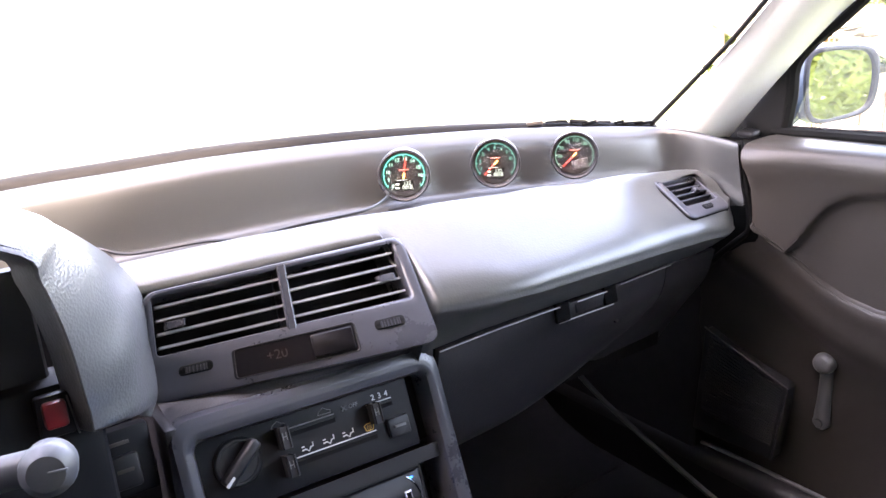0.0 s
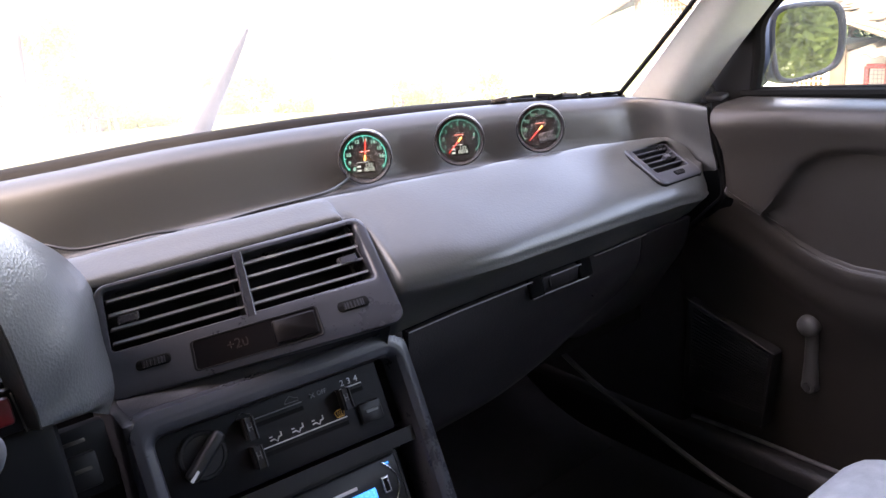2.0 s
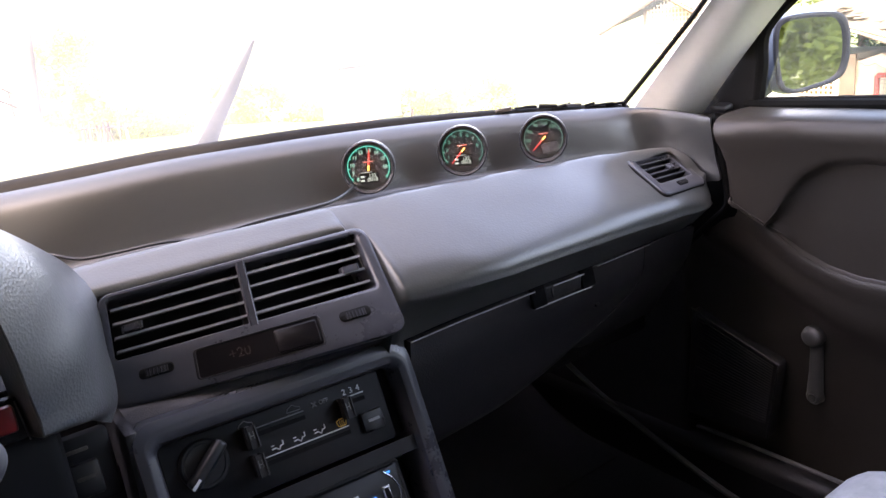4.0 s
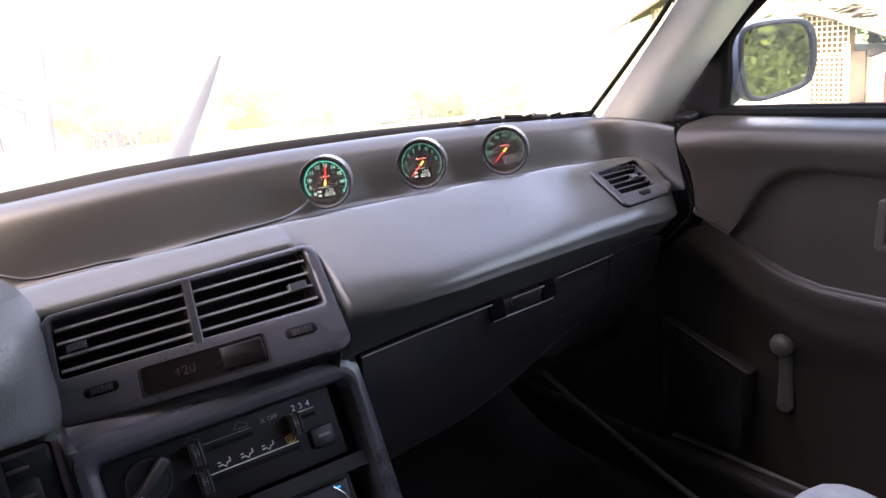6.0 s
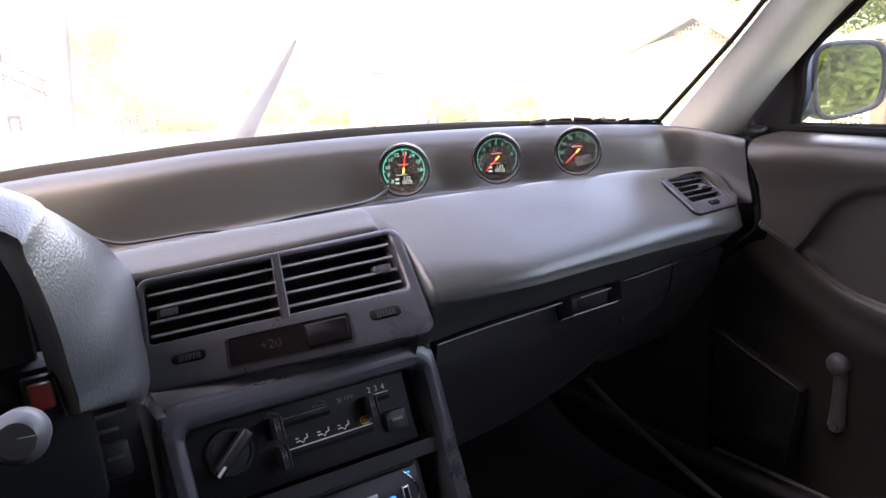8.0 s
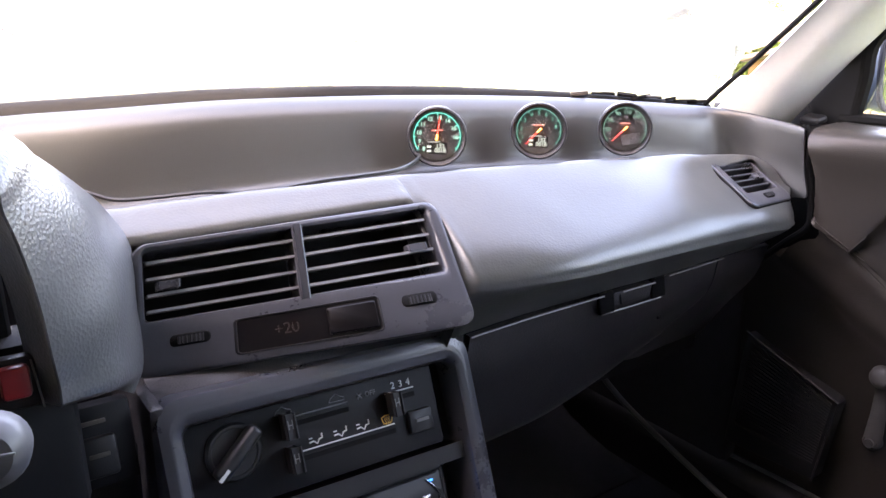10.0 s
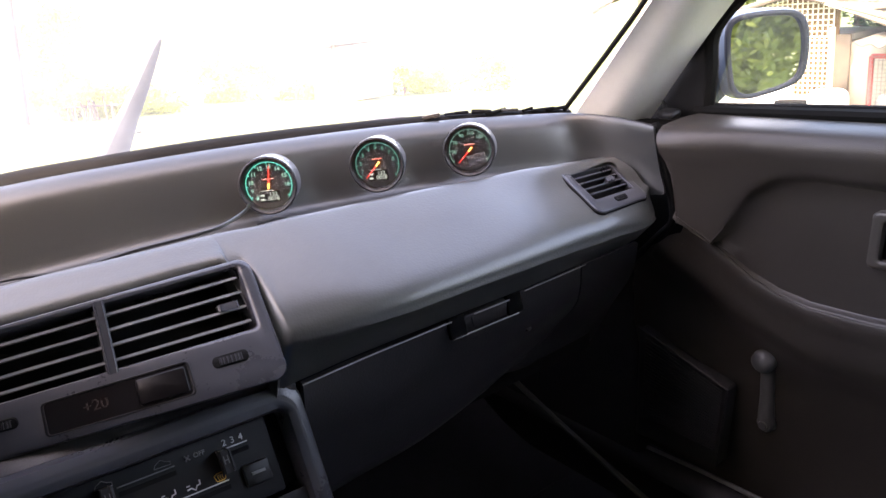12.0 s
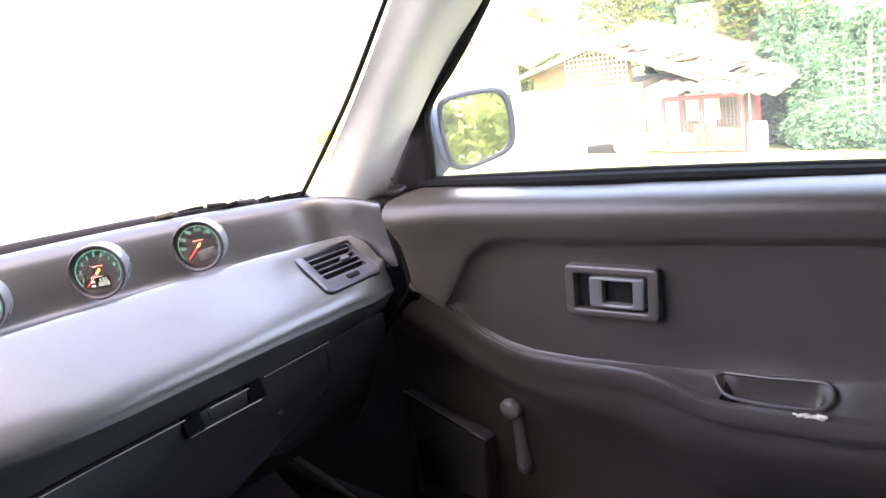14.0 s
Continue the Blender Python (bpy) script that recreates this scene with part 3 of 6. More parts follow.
def cut_window(bm, patch, a0, a1, b0, b1):
    """Cuts a four-sided opening through a skin, along the sides of a patch."""
    mid = patch.at(0.5 * (a0 + a1), 0.5 * (b0 + b1))
    sides = []
    for p, q in (((a0, b0), (a1, b0)), ((a1, b0), (a1, b1)), ((a1, b1), (a0, b1)), ((a0, b1), (a0, b0))):
        p, q = patch.at(*p), patch.at(*q)
        n = (q - p).cross(patch.out).normalized()
        n = n if n.dot(mid - p) > 0 else -n
        near_by = [f for f in bm.faces if (f.calc_center_median() - mid).length < 0.12]
        geom = near_by + list({e for f in near_by for e in f.edges}) + list({v for f in near_by for v in f.verts})
        bmesh.ops.bisect_plane(bm, geom=geom, plane_co=p, plane_no=n, dist=1e-6)
        sides.append((p, n))
    gone = [f for f in bm.faces if (f.calc_center_median() - mid).length < 0.12 and all((f.calc_center_median() - p).dot(n) > 0 for p, n in sides)]
    bmesh.ops.delete(bm, geom=gone, context="FACES")


def deck_row(x):
    """Profile of the padded deck from the shelf over the lip, down the slope and the front to the glovebox seam."""
    y, z = interp(LIP, x)
    f = math.sin(0.5 * math.pi * min(1.0, max(0.0, (x - 0.125) / 0.135)))
    sink = 0.007 if x < 0.130 else 0.0
    e = min(1.0, max(0.0, (x - 0.40) / 0.14))
    e = e * e * (3 - 2 * e)
    near = {0: [(y - 0.032, z - 0.0180), (0.014, 0.8460), (-0.013, 0.8270), (-0.0285, 0.8125), (-0.0345, 0.8055), (-0.0365, 0.7980), (-0.033, 0.788), (-0.012, 0.742)],
            1: [(y - 0.034, z - 0.0160), (-0.011, 0.8465), (-0.041, 0.829), (-0.0555, 0.8185), (-0.0630, 0.810), (-0.0650, 0.8005), (-0.0605, 0.790), (-0.004, 0.743)]}
    near[1] = [((1 - e) * a[0] + e * b[0], (1 - e) * a[1] + e * b[1]) for a, b in zip(near[1], [(y - 0.030, z - 0.021), (-0.010, 0.8320), (-0.038, 0.8180), (-0.0495, 0.8115), (-0.0560, 0.8045), (-0.0575, 0.796), (-0.054, 0.785), (-0.002, 0.745)])]
    # towards the door the deck falls a little and its front draws back in a curve
    drop = 0.133 * max(0.0, x - 0.548)
    pull = 3.6 * max(0.0, x - 0.56) ** 2
    ease = [(0, 0.3), (0.2, 0.2), (0.7, 0.45), (1, 0.3), (1, 0), (1, -0.1), (0.9, -0.1), (0.3, 0)]
    near[1] = [near[1][0]] + [(p, q - drop * k) for (p, q), k in zip(near[1][1:], (1, 1, 1, 0.9, 0.7, 0.4, 0))]
    near[1] = [(p + pull * k, q + pull * j) for (p, q), (k, j) in zip(near[1], ease)]
    body = [((1 - f) * a[0] + f * b[0], (1 - f) * a[1] + f * b[1]) for a, b in zip(near[0], near[1])]
    # beside the vent panel the skin runs in behind the bezel
    body = body[:1] + [(p + sink, q - sink) for p, q in body[1:]]
    return [(x, p, q) for p, q in [(y + 0.012, z - 0.030), (y + 0.009, z - 0.006), (y + 0.003, z - 0.0005), (y - 0.006, z - 0.0015), *body]]


CROWN = {-0.165: (0.062, 0.860), -0.12: (0.061, 0.859), -0.05: (0.058, 0.859), 0.03: (0.050, 0.861), 0.09: (0.040, 0.8635), 0.12: (0.029, 0.8630)}


def crown_row(x):
    """The deck above the centre vents; it dives behind the vent panel."""
    y, z = interp(LIP, x)
    p, q = interp(CROWN, x)
    return [(x, b, c) for b, c in [(y + 0.012, z - 0.030), (y + 0.009, z - 0.006), (y + 0.003, z - 0.0005), (y - 0.006, z - 0.0015), (0.5 * (y + p), 0.5 * (z + q) + 0.001), (p + 0.004, q + 0.002), (p + 0.002, q - 0.006),
                                   (p + 0.012, q - 0.010), (p + 0.045, q - 0.014), (p + 0.058, q - 0.03), (p + 0.058, q - 0.06), (p + 0.058, q - 0.09)]]


rows = [crown_row(x) for x in (-0.165, -0.12, -0.05, 0.03, 0.09, 0.114)]
rows += [deck_row(x) for x in (0.118, 0.127, 0.1335, 0.142, 0.153, 0.170, 0.190, 0.215, 0.245, 0.28, 0.36, 0.42, 0.47, 0.51, 0.55, 0.59, 0.62, 0.642, 0.659)]
deck_skin = sheet(rows, 0.004, 3, 3)
for v in deck_skin.verts:
    v.co.z += 0.0011 * noise.noise(v.co * 17) + 0.0005 * noise.noise(v.co * 45)
cut_window(deck_skin, S, 0.012, 0.100, 0.012, 0.068)
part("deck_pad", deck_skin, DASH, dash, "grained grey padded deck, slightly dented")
# the shelf and its far wall

def shelf_row(x):
    ry, rz = interp(RIDGE, x)
    ly, lz = interp(LIP, x)
    k = min(1.0, max(0.0, (x - 0.5) / 0.16))
    fy = ly + 0.004
    back = ry - 0.029 - 0.003 * k
    return [(x, ry + 0.014, rz - 0.002), (x, ry + 0.002, rz + 0.0005), (x, ry - 0.013, rz - 0.0045), (x, ry - 0.024, rz - 0.0165), (x, back, rz - 0.042), (x, back - 0.006, lz - 0.014), (x, back - 0.022, lz - 0.025), (x, fy + 0.02, lz - 0.028), (x, fy, lz - 0.030)]


# the passenger end curves round to the door
CHEEK = [[(0.645, 0.114, 0.906), (0.640, 0.104, 0.911), (0.637, 0.095, 0.906), (0.636, 0.088, 0.890), (0.636, 0.083, 0.866), (0.635, 0.078, 0.845)],
         [(0.674, 0.065, 0.903), (0.664, 0.060, 0.906), (0.661, 0.054, 0.901), (0.660, 0.049, 0.882), (0.659, 0.046, 0.857), (0.657, 0.041, 0.834)],
         [(0.681, 0.010, 0.897), (0.671, 0.005, 0.899), (0.668, 0.000, 0.891), (0.668, -0.002, 0.870), (0.668, -0.006, 0.841), (0.666, -0.016, 0.815)],
         [(0.681, -0.010, 0.893), (0.671, -0.012, 0.895), (0.669, -0.014, 0.887), (0.670, -0.017, 0.864), (0.670, -0.022, 0.838), (0.668, -0.030, 0.812)]]
wall_rows = [shelf_row(x) for x in (-0.66, -0.5, -0.35, -0.2, -0.1, 0.0, 0.1, 0.2, 0.3, 0.4, 0.5, 0.56, 0.60)]
wall_rows += [column + [(column[5][0] - 0.002 * k, column[5][1] + 0.014 * k, column[5][2] - 0.004 * k) for k in (1, 2, 3)] for column in CHEEK]
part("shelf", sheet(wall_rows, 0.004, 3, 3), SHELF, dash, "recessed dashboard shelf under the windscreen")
# lower dashboard with the glovebox door
part("glovebox_door", sheet([[(0.150, -0.010, 0.737), (0.22, -0.004, 0.737), (0.34, 0.000, 0.737), (0.45, 0.001, 0.739), (0.545, 0.002, 0.741)],
                             [(0.150, -0.004, 0.70), (0.22, 0.004, 0.69), (0.34, 0.012, 0.69), (0.45, 0.014, 0.69), (0.55, 0.012, 0.70)],
                             [(0.155, 0.02, 0.63), (0.22, 0.03, 0.62), (0.34, 0.036, 0.625), (0.45, 0.04, 0.64), (0.555, 0.04, 0.66)],
                             [(0.160, 0.045, 0.565), (0.22, 0.05, 0.567), (0.31, 0.052, 0.572), (0.40, 0.055, 0.59), (0.46, 0.06, 0.605)],
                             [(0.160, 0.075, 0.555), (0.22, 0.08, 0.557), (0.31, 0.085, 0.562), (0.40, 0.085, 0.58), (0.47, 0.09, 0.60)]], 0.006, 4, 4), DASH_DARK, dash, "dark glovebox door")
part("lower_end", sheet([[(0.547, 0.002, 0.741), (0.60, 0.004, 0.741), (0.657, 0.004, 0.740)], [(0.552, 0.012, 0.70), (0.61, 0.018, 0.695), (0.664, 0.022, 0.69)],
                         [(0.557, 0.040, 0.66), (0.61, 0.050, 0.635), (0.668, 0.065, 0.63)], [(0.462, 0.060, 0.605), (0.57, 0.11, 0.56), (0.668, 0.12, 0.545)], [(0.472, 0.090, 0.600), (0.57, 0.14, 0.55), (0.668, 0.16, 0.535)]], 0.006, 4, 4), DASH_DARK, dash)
# pale rod for the highlight on the lower dash edge
part("lower_edge", rod(smooth_curve([(0.165, 0.066, 0.556), (0.224, 0.069, 0.558), (0.335, 0.079, 0.560), (0.42, 0.106, 0.560), (0.48, 0.145, 0.552), (0.56, 0.215, 0.505)], 6), 0.0045, 8), DOOR_HARD, dash, "pale strip painted as the highlight under the glovebox")
part("under_tray", block((0.40, 0.26, 0.60), (0.52, 0.30, 0.02), 0.005), BLACK, dash)
# black blocks added behind the glovebox to stop daylight leaking through
part("leak_block", block((0.40, 0.075, 0.735), (0.50, 0.05, 0.13), 0.005), DEEP, dash)
part("leak_block", block((0.40, 0.115, 0.62), (0.50, 0.05, 0.12), 0.005), DEEP, dash)
part("core", block((0.02, 0.19, 0.72), (1.36, 0.14, 0.24), 0.02), BLACK, dash)

# glovebox latch: two finger pockets as black blocks for their shade, a paddle between them, highlights painted as pale
# strips on its edges
latch = part("latch_paddle", block((0.385, 0.0015, 0.7285), (0.064, 0.010, 0.020), 0.003, (8, 0, 0)), DASH_DARK, dash, "recessed glovebox latch")
part("pocket", block((0.343, -0.0018, 0.7285), (0.024, 0.005, 0.026), 0.0022, (-12, 0, 0), 3), HOLE, latch)
part("pocket", block((0.428, -0.0018, 0.7305), (0.024, 0.005, 0.027), 0.0022, (-12, 0, 0), 3), HOLE, latch)
part("edge_strip", rod([(0.335, -0.0050, 0.7160), (0.432, -0.0055, 0.7165)], 0.0009, 8), SEAM_HIGHLIGHT, latch)
part("latch_tick", block((0.364, -0.0050, 0.7285), (0.0025, 0.002, 0.012), 0.0006, (-12, 0, 0)), BLACK, latch)
# pale strips draw the light caught by the glovebox seam
part("seam_strip", rod([(0.146, -0.0175, 0.7400), (0.22, -0.0120, 0.7398), (0.332, -0.0090, 0.7396)], 0.0008, 6), SEAM_HIGHLIGHT, dash)
part("upper_strip", rod([(0.366, -0.0058, 0.7370), (0.418, -0.0065, 0.7375)], 0.0009, 6), SEAM_HIGHLIGHT, latch)
part("seam_strip", rod([(0.441, -0.0080, 0.7420), (0.545, -0.0065, 0.7442)], 0.0007, 6), SEAM_HIGHLIGHT, dash)
part("screw_cap", lathe([(0, 0.003), (0.004, 0.003), (0.005, 0)], pose(0.47, 0.0245, 0.675, 75, 0, 0), 12), BLACK, dash)

# ---- centre vent panel
V = Patch((-0.122, 0.053, 0.850), (0.119, 0.024, 0.858), (-0.127, 0.046, 0.796), (0.113, -0.018, 0.812), (-0.05, -0.9, 0.45))
W, H = V.wide, V.high
vents = thing("centre_vent", "grey centre vent panel with louvres and clock in the dashboard", "air vent")
part("bezel", V.surround((-0.0085, W + 0.0125, -0.0065, 1.84 * H), (0.0, W, 0.0, H), -0.03, 0.004, 0.0032, 0.012, 0.004, deep=-0.045), BEZEL, vents)
part("duct", V.box(0.0, W, 0.0, H, -0.050, -0.044, 0), DEEP, vents)
part("divider", V.box(0.488 * W, 0.512 * W, -0.002, H + 0.002, -0.02, 0.004, 0.0015), BEZEL, vents)
for half, (a0, a1) in enumerate(((0.003, 0.487 * W), (0.513 * W, W - 0.003))):
    for i in range(4):
        b = H * (0.145 + 0.235 * i)
        part("slat", V.box(a0, a1, b, b + 0.0015, -0.0120, -0.0018, 0.0004), BLACK, vents)
        part("slat_edge", V.box(a0, a1, b - 0.0001, b + 0.0012, -0.0030, -0.0008, 0.0005), SLAT, vents)
for a, b in ((0.075 * W, 0.50 * H), (0.925 * W, 0.56 * H)):
    part("vent_tab", V.box(a - 0.0075, a + 0.0075, b - 0.0016, b + 0.0022, -0.006, 0.0022, 0.0014), BEZEL, vents, "grey sliding louvre tab")
for a, b in ((0.130 * W, 1.345 * H), (0.876 * W, 1.345 * H)):
    wheel = part("thumb_wheel_slot", V.plate(a - 0.0150, a + 0.0150, b - 0.0048, b + 0.0048, 0.001, 0.0052, 0.004), DEEP, vents)
    for i in range(14):
        t = -60 + 120 * i / 13
        c = a + 0.0105 * math.sin(radians(t))
        part("wheel_rib", V.box(c - 0.0005, c + 0.0005, b - 0.0030, b + 0.0030, 0.002, 0.0052 + 0.0016 * math.cos(radians(t)), 0), BEZEL if i % 2 else BLACK, wheel)
clock = part("clock_window", V.surround((0.262 * W, 0.741 * W, 1.18 * H, 1.71 * H), (0.272 * W, 0.731 * W, 1.205 * H, 1.685 * H), 0.0, 0.0052, 0.0010, 0.004, 0.003, deep=0.0038), BLACK, vents, "dark clock window in the panel")
part("display", sheet([[V.at(u * W, v * H, 0.0043) for v in (1.19, 1.36, 1.53, 1.70)] for u in (0.268, 0.36, 0.45, 0.55, 0.65, 0.735)], 0.002, 2, 2), SMOKED, clock, "smoked thermometer display")
part("set_button", V.plate(0.560 * W, 0.722 * W, 1.25 * H, 1.64 * H, 0.002, 0.0066, 0.002), SMOKED, clock, "dark blank beside the digits")
lettering("+20", V.stand(0.425 * W, 1.44 * H, 0.0060), 0.013, DIGITS, clock, "digits")
# ---- console: frame, climate controls, radio


def console_point(x, z):
    return Vector((x, -0.018 + 0.4 * (z - 0.70), z - 0.035 * x))


Q = Patch(console_point(-0.15, 0.75), console_point(0.15, 0.75), console_point(-0.15, 0.45), console_point(0.15, 0.45), (0, -1, 0.4))


def qa(x):
    return x + 0.15


def qb(z):
    return (0.75 - z) * 1.077


stack = thing("centre_console", "grey centre console with broad rounded surround under the vents", "console")
part("surround", Q.surround((qa(-0.143), qa(0.147), qb(0.748), qb(0.42)), (qa(-0.122), qa(0.125), qb(0.724), qb(0.44)), -0.04, 0.010, 0.0095, 0.020, 0.009, deep=-0.05), BEZEL, stack)
bridge = []
for k in range(9):
    a = -0.004 + (W + 0.012) * k / 8
    x = -0.134 + 0.270 * k / 8
    p, q = V.at(a, 1.76 * H, 0.0015), Q.at(qa(x), qb(0.742), 0.000)
    bridge.append([V.at(a, 1.70 * H, -0.004), p, p.lerp(q, 0.35) + Vector((0, 0.010, 0.0)), p.lerp(q, 0.75) + Vector((0, 0.007, 0)), q, Q.at(qa(x), qb(0.735), -0.006)])
part("console_bridge", sheet(bridge, 0.003, 4, 2), DASH_DARK, dash, "hollow between vent panel and console")
part("console_back", Q.box(qa(-0.13), qa(0.13), qb(0.74), qb(0.43), -0.055, -0.045, 0), DEEP, stack)
part("console_cheek", block((0.138, 0.075, 0.58), (0.012, 0.17, 0.34), 0.004), DASH_DARK, stack)
part("console_cheek", block((-0.138, 0.075, 0.58), (0.012, 0.17, 0.34), 0.004), DASH_DARK, stack)
part("console_lip", Q.box(qa(-0.126), qa(0.126), qb(0.6500), qb(0.6415), -0.045, -0.002, 0.003), BLACK, stack, "lip between the controls and the radio")

climate = thing("heater_controls", "black heater control panel with dial and three sliders", "control panel")
part("panel", Q.plate(qa(-0.121), qa(0.108), qb(0.7235), qb(0.656), -0.04, -0.006, 0.003), PANEL_BLACK, climate)
km = Q.stand(qa(-0.085), qb(0.697), -0.006)
knob = part("fan_dial", lathe([(0.023, 0), (0.023, 0.002), (0.021, 0.004), (0.019, 0.004), (0.018, 0.003), (0, 0.003)], km, 40), BLACK, climate, "round black temperature dial")
bar = block((0, 0, 0.010), (0.048, 0.0115, 0.016), 0.004, segments=3)
bmesh.ops.transform(bar, matrix=km @ pose(0, 0, 0, 0, 0, 41), verts=bar.verts)
part("grip", bar, BLACK, knob)
tip = block((-0.0195, 0, 0.0175), (0.011, 0.0032, 0.0012), 0.0005)
bmesh.ops.transform(tip, matrix=km @ pose(0, 0, 0, 0, 0, 41), verts=tip.verts)
part("pointer_mark", tip, WHITE_INK, knob, "white pointer mark")


def line_on_panel(x0, z0, x1, z1, mat, name, parent, half=0.0006, w=-0.0052):
    a, b, n = Q.at(qa(x0), qb(z0), w), Q.at(qa(x1), qb(z1), w), Q.out
    return part(name, rod([a, b], half, 6), mat, parent)


for x0, x1, z, ink in ((-0.030, 0.019, 0.7105, GREY_INK), (-0.031, 0.060, 0.683, WHITE_INK), (0.056, 0.086, 0.7085, WHITE_INK)):
    line_on_panel(x0, z, x1, z, ink, "scale_line", climate)
    part("slider_slot", Q.box(qa(x0), qa(x1), qb(z - 0.0035), qb(z - 0.0075), -0.008, -0.0052, 0), DEEP, climate)
for x, z in ((-0.040, 0.7065), (-0.040, 0.681), (0.060, 0.701)):
    slider = part("slider_knob", Q.box(qa(x - 0.0038), qa(x + 0.0038), qb(z + 0.007), qb(z - 0.009), -0.006, 0.008, 0.002), BLACK, climate, "black slider knob")
    for dx in (-0.0018, 0.0018):
        part("grip_line", Q.box(qa(x + dx - 0.00035), qa(x + dx + 0.00035), qb(z + 0.004), qb(z - 0.003), 0.0075, 0.0082, 0), GREY_INK, slider)
    part("grip_line", Q.box(qa(x - 0.0018), qa(x + 0.0018), qb(z + 0.0005), qb(z - 0.0002), 0.0075, 0.0082, 0), GREY_INK, slider)
for ch, x in (("2", 0.0655), ("3", 0.0735), ("4", 0.0815)):
    lettering(ch, Q.stand(qa(x), qb(0.7135), -0.0055), 0.0085, WHITE_INK, climate, "numeral")
lettering("OFF", Q.stand(qa(0.042), qb(0.7125), -0.0055), 0.006, GREY_INK, climate, "word_off")
# symbols: fan, car, seated figures' airflow marks as short strokes, demister
for k in range(4):
    a = radians(45 + 90 * k)
    line_on_panel(0.031, 0.7125, 0.031 + 0.003 * math.cos(a), 0.7125 + 0.003 * math.sin(a), GREY_INK, "fan_mark", climate, 0.0008)
car = [(0.002, 0.7135), (0.004, 0.7165), (0.009, 0.719), (0.013, 0.7165), (0.0165, 0.7155), (0.0165, 0.7130), (0.002, 0.7135)]
part("recirculation_mark", rod([Q.at(qa(x), qb(z), -0.0053) for x, z in car], 0.00035, 5), GREY_INK, climate)
part("fresh_air_mark", rod([Q.at(qa(x - 0.049), qb(z + 0.001), -0.0053) for x, z in car], 0.00035, 5), GREY_INK, climate)
for x in (-0.016, 0.007, 0.029):
    part("airflow_mark", rod([Q.at(qa(x + u), qb(0.6875 + v), -0.0053) for u, v in ((-0.006, 0.000), (-0.002, 0.0005), (0.001, -0.002), (0.003, 0.001), (0.006, 0.0015), (0.006, 0.005))], 0.0007, 5), WHITE_INK, climate)
    part("airflow_mark", rod([Q.at(qa(x + u), qb(0.6875 + v), -0.0053) for u, v in ((-0.006, 0.003), (-0.003, 0.003))], 0.0006, 5), WHITE_INK, climate)
part("demister_mark", rod([Q.at(qa(0.0535 + u), qb(0.688 + v), -0.0053) for u, v in ((-0.004, -0.003), (-0.0055, 0.002), (-0.002, 0.0035), (0.002, 0.0035), (0.0055, 0.002), (0.004, -0.003), (-0.004, -0.003))], 0.00035, 5), AMBER_INK, climate)
for u in (-0.002, 0.0, 0.002):
    part("demister_mark", rod([Q.at(qa(0.0535 + u + d), qb(0.688 + v), -0.0053) for d, v in ((0, -0.0045), (0.0007, -0.002), (-0.0005, 0.0), (0.0004, 0.002))], 0.00022, 5), AMBER_INK, climate)
part("push_button", Q.plate(qa(0.0735), qa(0.0985), qb(0.6895), qb(0.6705), -0.006, -0.0015, 0.002), BLACK, climate, "square grey push button")
part("button_mark", Q.box(qa(0.080), qa(0.093), qb(0.6820), qb(0.6795), -0.001, 0.0004, 0), GREY_INK, climate)
part("side_pocket", Q.plate(qa(0.110), qa(0.125), qb(0.722), qb(0.656), -0.045, -0.020, 0.002), DEEP, stack)

radio = thing("car_radio", "black single-slot car radio with blue display in the console", "car radio")
body = part("body", Q.plate(qa(-0.085), qa(0.099), qb(0.634), qb(0.582), -0.045, -0.008, 0.004, 0.002), BLACK, radio)
part("trim_ring", Q.surround((qa(-0.088), qa(0.102), qb(0.637), qb(0.579)), (qa(-0.085), qa(0.099), qb(0.634), qb(0.582)), -0.04, -0.010, 0.0006, 0.005, 0.004), BLACK, radio)
part("screen", Q.plate(qa(-0.030), qa(0.066), qb(0.611), qb(0.589), -0.010, -0.0065, 0.002), BLUE_SCREEN, radio, "lit blue display")
part("brand_bar", Q.box(qa(0.020), qa(0.047), qb(0.6185), qb(0.6155), -0.009, -0.0072, 0), WHITE_INK, radio)
usb = part("usb_port", Q.plate(qa(0.074), qa(0.083), qb(0.617), qb(0.601), -0.010, -0.0062, 0.001), CHROME, radio, "usb socket")
part("socket_hole", Q.plate(qa(0.0755), qa(0.0815), qb(0.6155), qb(0.6025), -0.010, -0.0055, 0.001), DEEP, usb)
part("aux_hole", lathe([(0.0022, 0), (0.0015, 0.001), (0, 0.0002)], Q.stand(qa(0.079), qb(0.5935), -0.0078), 12), CHROME, radio)
part("edge_arc", rod([Q.at(qa(0.093 - 0.05 * (t / 10.0 - 0.5) ** 2), qb(0.630 - 0.0042 * t), -0.007) for t in range(11)], 0.0007, 6), CHROME, radio)
part("indicator", Q.box(qa(0.083), qa(0.088), qb(0.6285), qb(0.6270), -0.009, -0.0068, 0), BLUE_SCREEN, radio)
part("dial", lathe([(0.013, 0), (0.013, 0.010), (0.011, 0.012), (0, 0.012)], Q.stand(qa(-0.062), qb(0.607), -0.008), 28), BLACK, radio)

